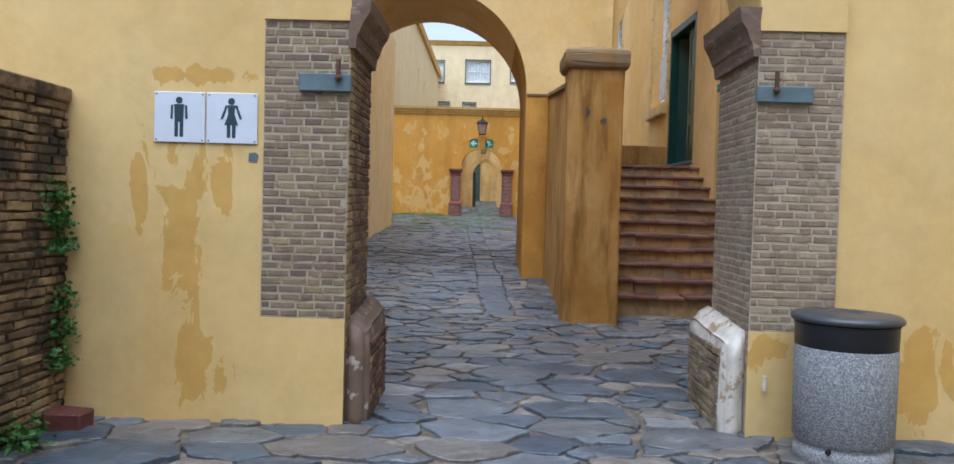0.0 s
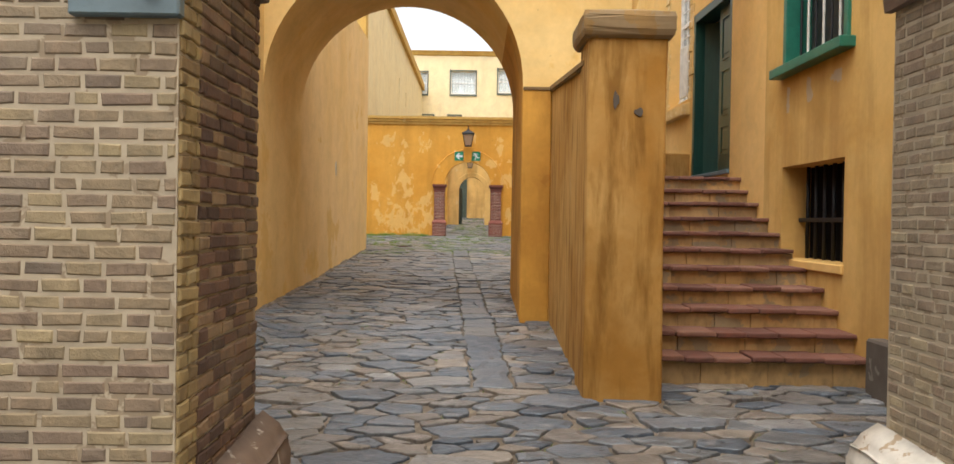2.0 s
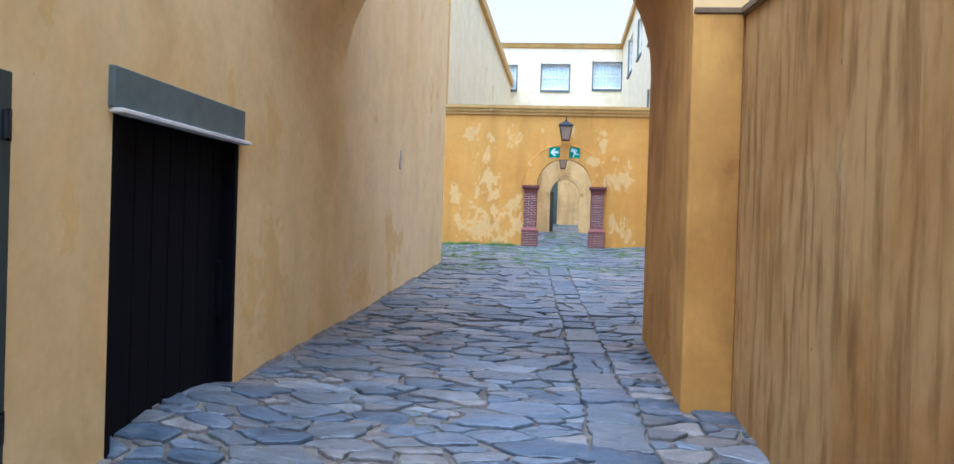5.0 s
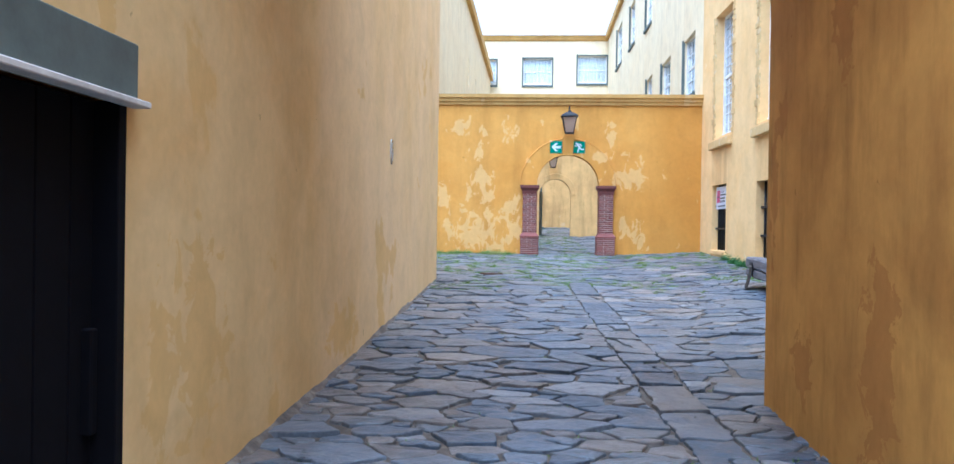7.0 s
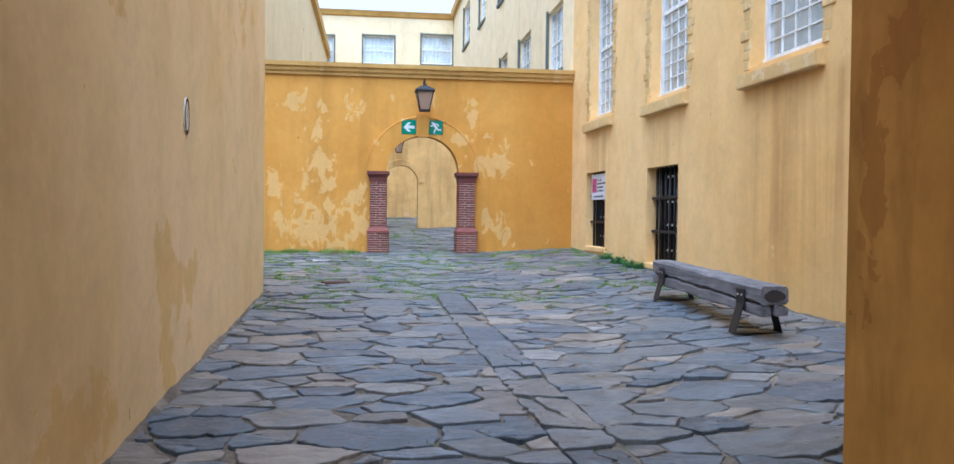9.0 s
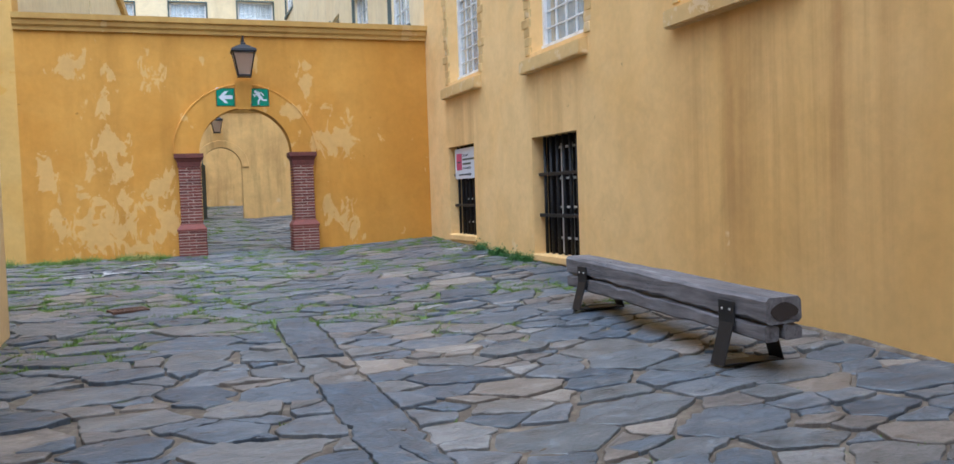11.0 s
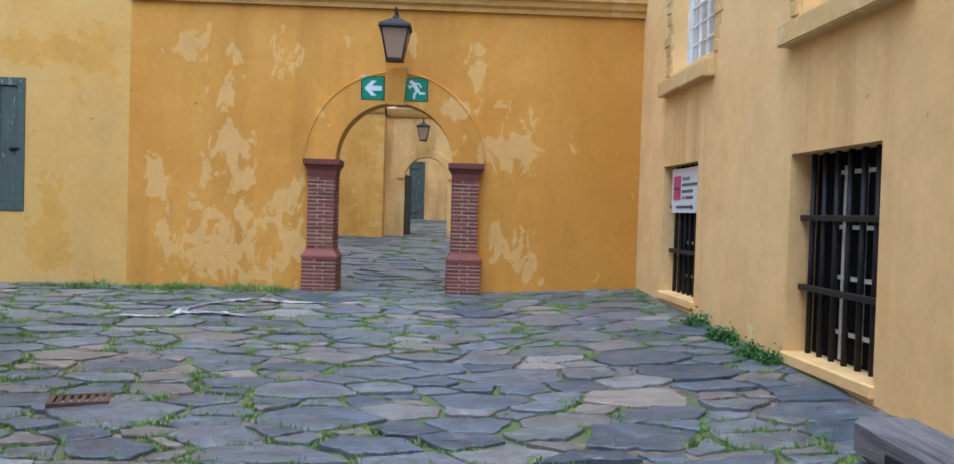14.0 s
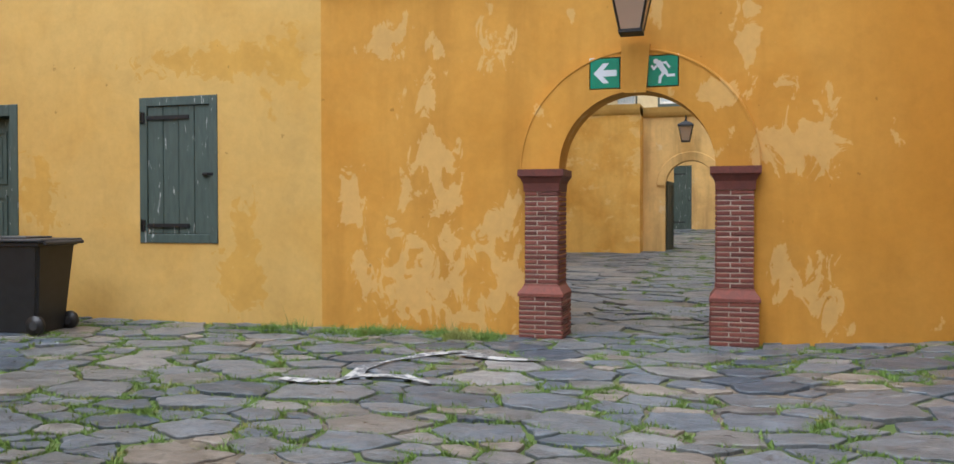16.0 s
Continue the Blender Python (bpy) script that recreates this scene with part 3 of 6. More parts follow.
def brick_pieces(parent, material, faces, course, joint, lengths, depth, seed, name="brick", skew=0.0028, bond=0.0):
    """Courses of single bricks on faces (put, u0, u1, v0, v1): put(u, v, w) with w out of the wall."""
    rnd = random.Random(seed)
    shared = {}
    for put, u0, u1, v0, v1 in faces:
        rows = max(1, round((v1 - v0) / course))
        h = (v1 - v0) / rows
        for r in range(rows):
            u = u0 - rnd.choice(lengths) * (0.5 if r % 2 else 0.0) * 0.9
            k = r
            if bond:
                u = u0
            while u < u1 - 0.02:
                ln = rnd.choice(lengths)
                if bond:
                    # long and short bricks change places from course to course
                    ln = (u1 - u0) * (bond if k % 2 else 1 - bond)
                    k += 1
                a, b = max(u, u0), min(u + ln, u1)
                u += ln
                if b - a < 0.035:
                    continue
                bm = bmesh.new()
                out = depth * rnd.uniform(0.6, 1.25) + (rnd.uniform(0, 0.012) if skew > 0.005 else 0)
                g = joint / 2
                lo, hi = (a + g, v0 + r * h + g), (b - g, v0 + (r + 1) * h - g)
                j = lambda: rnd.uniform(-skew, skew)
                e = 0.005
                base = [(lo[0] + j(), lo[1] + j()), (hi[0] + j(), lo[1] + j()), (hi[0] + j(), hi[1] + j()), (lo[0] + j(), hi[1] + j())]
                cx, cy = (lo[0] + hi[0]) / 2, (lo[1] + hi[1]) / 2
                rings = []
                for w, ins in ((-0.02, 0.0), (out - 0.004, 0.0), (out, e)):
                    rings.append([bm.verts.new(put(p[0] + (ins if p[0] < cx else -ins), p[1] + (ins if p[1] < cy else -ins), w)) for p in base])
                for p, q in zip(rings, rings[1:]):
                    for i in range(4):
                        bm.faces.new((p[i], p[(i + 1) % 4], q[(i + 1) % 4], q[i]))
                bm.faces.new(rings[-1])
                finish(bm)
                part(name, bm, material, parent)


def gate_pier(side):
    """Worn brick facing on the front and on the jamb of the gate; side is -1 or 1."""
    x_jamb = -0.885 if side < 0 else 1.605
    x_out = -1.41 if side < 0 else 2.125
    lo, hi = min(x_jamb, x_out), max(x_jamb, x_out)
    bm = bmesh.new()
    box(bm, (lo if side < 0 else lo + 0.1, 5.088, 0.77), (hi - 0.1 if side < 0 else hi, 5.2, 2.60))
    jx = (x_jamb - 0.045, x_jamb) if side > 0 else (x_jamb, x_jamb + 0.045)
    core = (min(x_jamb, x_jamb + side * 0.1), max(x_jamb, x_jamb + side * 0.1))
    box(bm, (core[0], 5.0885, -0.30), (core[1], 5.945, 2.75))
    pier = structure(part("wall_gate_pier", bm, M_mortar), "brown brick gate pier with pale lime joints", "brick pier")
    front = (lambda u, v, w: (u, 5.088 - w, v), lo, hi, 0.775, 2.595)
    jamb = (lambda u, v, w: (x_jamb - side * w, u, v), 5.09, 5.94, 0.56, 2.46)
    return pier, [front, jamb]


def guard_stone(side):
    """Brick-built wheel guard: limewashed sloping top, bricks bared on its flank."""
    x_jamb = -0.885 if side < 0 else 1.605
    bm = bmesh.new()
    z0 = ground_z(0, 5.2) - 0.1
    outline = [(0.0, z0), (0.145, z0), (0.14, 0.66), (0.12, 0.71), (0.0, 0.79)]
    prism(bm, outline, 5.12, 6.0, lambda u, v, w: (x_jamb - side * u, w, v + (0.06 * (w - 5.12) if v > 0.3 else 0.0)))
    finish(bm)
    bmesh.ops.bevel(bm, geom=bm.edges[:], offset=0.03, segments=3, affect="EDGES")
    bmesh.ops.subdivide_edges(bm, edges=[e for e in bm.edges if e.calc_length() > 0.2], cuts=5)
    for v in bm.verts:
        v.co += 0.013 * noise.noise_vector(v.co * 5) + 0.006 * noise.noise_vector(v.co * 17)
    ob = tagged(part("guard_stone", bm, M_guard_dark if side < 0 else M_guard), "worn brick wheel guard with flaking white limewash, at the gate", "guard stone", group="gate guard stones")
    shade_flat_or_smooth(ob.data, True)
    flank = (lambda u, v, w: (x_jamb - side * (0.147 + w), u, v), 5.20, 5.96, z0 + 0.06, 0.62 if side < 0 else 0.64)
    return ob, [flank]


def impost(side):
    x_jamb = -0.885 if side < 0 else 1.605
    outline = [(0, 2.44), (0.035, 2.44), (0.045, 2.52), (0.055, 2.53), (0.08, 2.60), (0.115, 2.66), (0.125, 2.74), (0.0, 2.74)]
    bm = bmesh.new()
    prism(bm, outline, 5.07, 5.97, lambda u, v, w: (x_jamb - side * u, w, v))
    finish(bm)
    bmesh.ops.subdivide_edges(bm, edges=bm.edges[:], cuts=2)
    for v in bm.verts:
        v.co += 0.012 * noise.noise_vector(v.co * 9)
    return structure(part("trim_impost", bm, M_impost), "dark weathered stone impost moulding", "moulding")


PIERS = [gate_pier(-1), gate_pier(1)]
GUARDS = [guard_stone(-1), guard_stone(1)]
impost(-1), impost(1)
structure(boxes("trim_block_left", [((-1.41, 5.07, 2.60), (-0.88, 5.10, 3.1))], M_front), "yellow plaster block over the pier", "plaster block")
structure(boxes("trim_block_right", [((1.60, 5.07, 2.60), (2.125, 5.10, 3.1))], M_front), "yellow plaster block over the pier", "plaster block")
structure(boxes("trim_plinth_left", [((-1.41, 5.084, -0.3), (-0.884, 5.10, 0.768))], M_front), "yellow plaster pier base", "plaster base")
structure(boxes("trim_plinth_right", [((1.604, 5.084, -0.3), (2.125, 5.10, 0.768))], M_front), "yellow plaster pier base", "plaster base")

# old brick garden wall that meets the gate wall
garden_wall = structure(boxes("wall_garden", [((-3.3, -6.0, -0.8), (-2.64, 5.1, 2.06))], M_mortar_dark), "old mossy dark brick garden wall", "brick wall")
structure(boxes("trim_coping", [((-3.35, -6.0, 2.06), (-2.60, 5.095, 2.15))], M_brick_dark, bevel=0.01), "dark brick coping on the garden wall", "coping")
structure(boxes("wall_behind", [((-9, -6.6, -0.8), (9, -6.0, 6.0))], M_front), "yellow limewashed wall")
structure(boxes("wall_yard_right", [((6.0, -6.0, -0.8), (6.6, 5.1, 6.0))], M_front), "yellow limewashed wall")

# ---------------------------------------------------------------- passage
def put_left(x0):
    return lambda u, v, w: (x0 - w, u, v)


LEFT_X = -2.72
BLACK_DOOR = (10.76, 12.46, 0.2, 2.22)
GREEN_DOOR = (9.10, 9.95, 0.49, 2.24)
structure(part("wall_left", slab(put_left(LEFT_X), 5.93, 22.75, -0.3, 5.9, 0.8, [BLACK_DOOR, GREEN_DOOR]), M_passage), "tall limewashed passage wall, streaked orange and buff")
structure(boxes("wall_left_return", [((-9.9, 21.95, 0.0), (-3.52, 22.75, 5.9))], M_passage), "limewashed wall end")
# added sheet, its colour gives the darkness behind the doors
structure(boxes("wall_left_store", [((-3.55, 8.6, 0.0), (-3.53, 13.0, 3.0))], M_room_shade), "near-black sheet standing in for the shade behind the doors")


def arch_passage():
    """The bridge arch over the passage; its near face is a little skewed."""
    def put(u, v, w):
        near = 12.5 + 0.17 * (0.5 - u)
        return (u, near + (15.3 - near) * w, v)
    return part("wall_bridge", arched(put, -2.72, 1.72, -0.3, 5.9, 1.0, -1.115, 1.605, 3.22, 1.60, 40), M_passage)


bridge = arch_passage()
bridge.data.materials.append(M_jamb_shaded)
# inner right faces take the ochre that has the arch's shade in it
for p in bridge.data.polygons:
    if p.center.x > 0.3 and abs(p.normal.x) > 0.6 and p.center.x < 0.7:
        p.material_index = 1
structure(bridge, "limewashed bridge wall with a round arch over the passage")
structure(part("wall_bridge_stair", arched(lambda u, v, w: (u, 12.5 + 0.6 * w, v), 1.72, 3.3, 3.3, 5.9, 1.0, 3.3, 1.58, 3.35, 2.3, 20, True), M_passage), "limewashed wall arching over the stair landing")
structure(boxes("trim_bridge_impost", [((0.485, 12.425, 0.1), (0.83, 12.52, 3.14))], M_jamb_shaded, bevel=0.012), "flat limewashed pilaster beside the arch", "pilaster")
structure(boxes("trim_bridge_line", [((0.495, 12.415, 3.14), (0.83, 12.52, 3.175))], M_cap), "thin plaster ledge on the pilaster", "ledge")

# right facade, one long slightly skewed wall
def put_right(u, v, w):
    return (facade_x(u) + w, u, v)


SASH = [(27.20, 3.74, 1.4), (23.97, 3.68, 1.45), (20.69, 3.62, 1.5), (15.9, 3.50, 1.2)]
BASEMENT = [(26.84, 28.02, 1.30, 2.71), (23.50, 24.73, 1.16, 2.63), (16.75, 17.86, 0.93, 2.45), (10.12, 11.64, 1.25, 2.22)]
DOOR_TOP = (13.40, 15.12, 2.30, 4.70)
GREEN_WINDOW = (10.05, 11.62, 3.24, 5.0)
FAR_SASH = [(30.1, 31.65, 5.15, 6.68), (33.85, 35.5, 5.4, 6.82), (37.65, 39.05, 5.6, 6.97), (38.0, 39.5, 8.85, 10.5), (42.85, 44.5, 9.25, 11.0), (47.8, 50.0, 9.45, 11.3)]
holes = [(c - w / 2, c + w / 2, z, z + 2.66) for c, z, w in SASH] + BASEMENT + [DOOR_TOP, GREEN_WINDOW] + FAR_SASH
structure(part("wall_right_stair", slab(put_right, 5.93, 12.2, -0.3, 9.0, 0.35, [h for h in holes if h[1] < 12.2], 2.0), M_stairwall), "orange limewashed wall beside the stair")
structure(part("wall_right", slab(put_right, 12.2, 29.1, -0.3, 9.0, 0.35, [h for h in holes if 12.2 < h[0] < 29.1], 2.0), M_pale), "long pale yellow facade with rain streaks")
structure(part("wall_right_far", slab(put_right, 29.1, 55.0, -0.3, 12.3, 0.35, [h for h in holes if h[1] > 29.5], 2.0), M_far), "pale yellow facade beyond the court wall")
# one long added sheet, darkened to pass for unlit rooms
structure(part("wall_right_inside", slab(lambda u, v, w: (facade_x(u) + 0.9 + w, u, v), 5.93, 55.0, -0.3, 9.0, 0.1), M_room_shade), "near-black sheet standing in for the shade of rooms behind the windows")
structure(part("trim_right_cornice", slab(lambda u, v, w: (facade_x(u) - 0.16 + w, u, v), 29.0, 55.0, 12.05, 12.4, 0.5), M_trim), "roofline cornice of the long facade", "cornice")

# ---------------------------------------------------------------- court wall at y 29.1
ARCH_C, ARCH_R, ARCH_S = -0.365, 0.735, 2.74
structure(part("wall_court", arched(put_y(29.1), -3.67, 2.78, 0.5, 4.68, 0.35, ARCH_C, ARCH_R, ARCH_S), M_ochre), "ochre court wall with pale flaked patches and an arched gate")


def cornice(name, x0, x1, y, z, outline, material, label):
    bm = bmesh.new()
    prism(bm, outline, x0, x1, lambda u, v, w: (w, y - u, z + v))
    return structure(part(name, finish(bm), material), label, "cornice")


cornice("trim_court_cornice", -3.67, 2.78, 29.1, 4.64, [(-0.4, 0.04), (0.0, 0.04), (0.0, 0.0), (0.045, 0.0), (0.05, 0.05), (0.09, 0.08), (0.10, 0.14), (0.14, 0.16), (0.15, 0.24), (-0.4, 0.28)], M_trim, "moulded plaster cornice along the court wall")


def archivolt(y, uc, r0, r1, spring, proud, name, material, rise=1.0, n=36):
    bm = bmesh.new()
    rings = []
    for a in np.linspace(0, math.pi, n):
        c, s = math.cos(a), math.sin(a) * rise
        rings.append([bm.verts.new(p) for p in ((uc + r0 * c, y + 0.02, spring + r0 * s), (uc + r0 * c, y - proud, spring + r0 * s), (uc + (r1 - 0.02) * c, y - proud, spring + (r1 - 0.02) * s), (uc + r1 * c, y + 0.02, spring + r1 * s))])
    for a, b in zip(rings, rings[1:]):
        for i in range(3):
            bm.faces.new((a[i], a[i + 1], b[i + 1], b[i]))
    return structure(part(name, finish(bm), material), "flaking ochre plaster arch band", "arch band")


archivolt(29.1, ARCH_C, 0.73, 1.13, 2.735, 0.06, "trim_archivolt", M_ochre)
archivolt(29.1, ARCH_C, 1.105, 1.14, 2.735, 0.068, "trim_archivolt_rim", M_ochre)
bm = bmesh.new()
prism(bm, [(-0.10, 3.44), (0.10, 3.44), (0.135, 3.90), (-0.135, 3.90)], 29.0, 29.12, lambda u, v, w: (ARCH_C + u, w, v))
structure(part("trim_keystone", finish(bm), M_ochre), "plain ochre keystone", "keystone")


def brick_pillar(x0, x1, seed):
    """Red brick gate pillar: wide plinth, sloped shoulder, shaft and moulded head."""
    y0 = 29.1
    z0 = ground_z(x0, y0) - 0.02
    mid = (x0 + x1) / 2
    inner = -1 if mid > ARCH_C else 1
    bm = bmesh.new()
    box(bm, (x0 + 0.067, y0 - 0.098, z0 + 0.4), (x1 - 0.067, y0 + 0.30, 2.60))
    box(bm, (x0 + 0.02, y0 - 0.148, z0), (x1 - 0.02, y0 + 0.31, 1.50))
    pillar = structure(part("wall_gate_pillar", bm, M_mortar_pale), "red brick gate pillar with pale joints and moulded head", "brick pillar")
    bm = bmesh.new()
    rings = [(0.0, 1.50), (0.0, 1.53), (0.05, 1.60), (0.055, 1.62)]
    levels = []
    for ins, z in rings:
        levels.append([bm.verts.new(p) for p in ((x0 + ins, y0 - 0.16 + ins, z), (x1 - ins, y0 - 0.16 + ins, z), (x1 - ins, y0 + 0.31, z), (x0 + ins, y0 + 0.31, z))])
    for a, b in zip(levels, levels[1:]):
        for i in range(4):
            bm.faces.new((a[i], a[(i + 1) % 4], b[(i + 1) % 4], b[i]))
    bm.faces.new(levels[-1]), bm.faces.new(levels[0][::-1])
    part("shoulder", finish(bm), M_brick_red, pillar, "sloped red brick shoulder")
    bm = bmesh.new()
    levels = []
    for ins, z in ((0.05, 2.52), (0.045, 2.60), (0.02, 2.65), (0.0, 2.67), (0.0, 2.735)):
        levels.append([bm.verts.new(p) for p in ((x0 + ins, y0 - 0.16 + ins, z), (x1 - ins, y0 - 0.16 + ins, z), (x1 - ins, y0 + 0.31, z), (x0 + ins, y0 + 0.31, z))])
    for a, b in zip(levels, levels[1:]):
        for i in range(4):
            bm.faces.new((a[i], a[(i + 1) % 4], b[(i + 1) % 4], b[i]))
    bm.faces.new(levels[-1]), bm.faces.new(levels[0][::-1])
    part("head", finish(bm), M_brick_red, pillar, "moulded red brick head")
    xi, xo = (x1 - 0.055, x1 - 0.008) if inner > 0 else (x0 + 0.055, x0 + 0.008)
    return pillar, [
        (lambda u, v, w: (u, y0 - 0.10 - w, v), x0 + 0.055, x1 - 0.055, 1.62, 2.52),
        (lambda u, v, w: (xi + inner * w, u, v), y0 - 0.10, y0 + 0.30, 1.62, 2.52),
        (lambda u, v, w: (u, y0 - 0.15 - w, v), x0 + 0.008, x1 - 0.008, z0 + 0.02, 1.50),
        (lambda u, v, w: (xo + inner * w, u, v), y0 - 0.15, y0 + 0.31, z0 + 0.02, 1.50),
    ], seed


PILLARS = [brick_pillar(-1.485, -1.035, 21), brick_pillar(0.315, 0.765, 22)]

# gable of the left house, flush with the court wall
HOUSE_SHUTTER = (-5.96, -4.94, 1.98, 3.63)
HOUSE_DOOR = (-8.75, -7.70, 1.0, 3.63)
structure(part("wall_gable", slab(put_y(29.1), -10.5, -3.67, 0.3, 9.9, 0.5, [HOUSE_SHUTTER, HOUSE_DOOR]), M_gable), "yellow limewashed gable wall with ochre stains")
structure(part("wall_house_side", slab(lambda u, v, w: (-3.67 - w, u, v), 29.6, 55.0, 0.3, 9.9, 0.5, [(40.0, 40.35, 6.95, 8.0), (43.4, 43.75, 7.15, 7.85)]), M_far), "pale yellow side wall of the house")
structure(part("trim_house_cornice", slab(lambda u, v, w: (-3.52 - w, u, v), 29.0, 55.0, 9.75, 10.15, 0.7), M_trim), "moulded roofline cornice of the house", "cornice")
# added near-black sheet in place of an unlit room
structure(boxes("wall_house_inside", [((-8.9, 29.75, 0.5), (-4.6, 29.8, 4.0))], M_room_shade), "near-black sheet standing in for the shade behind the shutter")
structure(boxes("wall_court_left", [((-10.5, 22.75, 0.0), (-10.0, 29.1, 5.9))], M_gable), "limewashed wall closing the court")

# second wall and the far house
structure(part("wall_second", arched(put_y(42.4), -1.50, 2.6, 0.5, 4.95, 0.5, -0.335, 0.62, 3.05), M_second), "streaked yellow wall with a second arch")
structure(part("wall_second_left", slab(put_y(41.6), -3.67, -1.50, 0.5, 4.95, 0.8), M_ochre_plain), "ochre wall panel beside the second arch")
cornice("trim_second_cornice", -3.67, -1.5, 41.6, 4.75, [(-0.8, 0.0), (0.0, 0.0), (0.06, 0.05), (0.09, 0.12), (0.12, 0.25), (-0.8, 0.28)], M_trim, "plaster cornice on the second wall")
cornice("trim_second_cornice_right", -1.5, 2.6, 42.4, 4.75, [(-0.5, 0.2), (0.0, 0.0), (0.06, 0.05), (0.09, 0.12), (0.12, 0.25), (-0.5, 0.28)], M_trim, "plaster cornice on the second wall")
archivolt(42.4, -0.335, 0.615, 0.84, 3.05, 0.05, "trim_second_archivolt", M_second)
FAR_WINDOWS = [(-5.2, -3.35, 9.55, 10.92), (-1.87, -0.3, 9.55, 11.0), (1.1, 2.68, 9.65, 11.15), (-3.75, -2.95, 6.75, 8.2), (-2.0, -1.2, 6.75, 8.2)]
FAR_DOOR = (-1.43, -0.74, 1.3, 4.27)
structure(part("wall_far_house", slab(put_y(55.0), -12.0, 8.0, 0.5, 12.25, 0.5, FAR_WINDOWS + [FAR_DOOR]), M_far), "pale yellow far house wall")
cornice("trim_far_cornice", -12.0, 8.0, 55.0, 11.95, [(-0.5, 0.0), (0.0, 0.0), (0.08, 0.06), (0.12, 0.16), (0.2, 0.3), (-0.5, 0.36)], M_trim, "roofline cornice of the far house")
structure(part("wall_third", slab(put_y(54.85), -3.67, 3.0, 0.5, 5.6, 0.12, [FAR_DOOR]), M_second), "yellow limewashed wall behind the second arch")
structure(boxes("wall_far_inside", [((-12, 56.2, 0.5), (8, 56.3, 12.2))], M_curtain), "pale curtained rooms of the far house")

# ---------------------------------------------------------------- stair
M_quoin = plaster("bared_brick_surround", (0.66, 0.46, 0.19), (0.52, 0.32, 0.11), (0.72, 0.56, 0.32), 0.6, 0.56, 0.1, 6.0, 9.0)


def stair():
    top = empty("stair", pose(2.3, 11.2, ground_z(2.3, 11.2)), "", "stair", kind="structure")
    top["label"] = "worn stair with red clay treads and stained ochre risers"
    inv = top.matrix_world.inverted()
    rnd = random.Random(5)
    step_y = [9.53, 9.83, 10.18, 10.53, 10.91, 11.30, 11.67, 12.02, 12.38, 12.72, 12.97]
    for i in range(11):
        z = 0.335 + 0.1685 * (i + 1)
        zl = z - 0.1685 if i else 0.1
        y = step_y[i]
        yb = step_y[i + 1] + 0.04 if i < 10 else 15.4
        bm = bmesh.new()
        box(bm, (1.34, y + 0.05, zl - 0.1), (3.28, yb, z - 0.045))
        for v in bm.verts:
            v.co = inv @ v.co
        part("step", bm, M_riser, top, "stained plaster body of the step")
        u = 1.345
        while u < 3.25:
            w = min(rnd.uniform(0.32, 0.62), 3.262 - u)
            if 3.262 - u - w < 0.16:
                w = 3.262 - u
            bm = bmesh.new()
            box(bm, (u + 0.0025, y + 0.026 + rnd.uniform(-0.005, 0.005), zl - 0.03), (u + w - 0.0025, y + 0.12, z - 0.046), 0.006, inv, 0.004, 2)
            part("riser_block", bm, M_riser, top)
            u += w
        u = 1.35
        while u < 3.255:
            w = min(rnd.uniform(0.24, 0.36), 3.262 - u)
            if 3.262 - u - w < 0.1:
                w = 3.262 - u
            bm = bmesh.new()
            dy, dz = rnd.uniform(-0.018, 0.014), rnd.uniform(-0.008, 0.006)
            box(bm, (u + 0.003, y - 0.028 + dy, z - 0.044 + dz), (u + w - 0.003, yb + (0 if i < 10 else 0), z + dz), 0.012, inv, 0.004, 2)
            part("tread_tile", bm, M_tread, top)
            u += w
    return top


stair()
structure(boxes("wall_landing", [((1.72, 15.22, 1.9), (3.2, 15.4, 2.66))], M_stair, bevel=0.015), "low ochre wall at the end of the landing")
structure(boxes("wall_under_landing", [((1.2, 12.6, 0.0), (1.72, 15.3, 3.35))], M_stair), "ochre wall beside the landing")


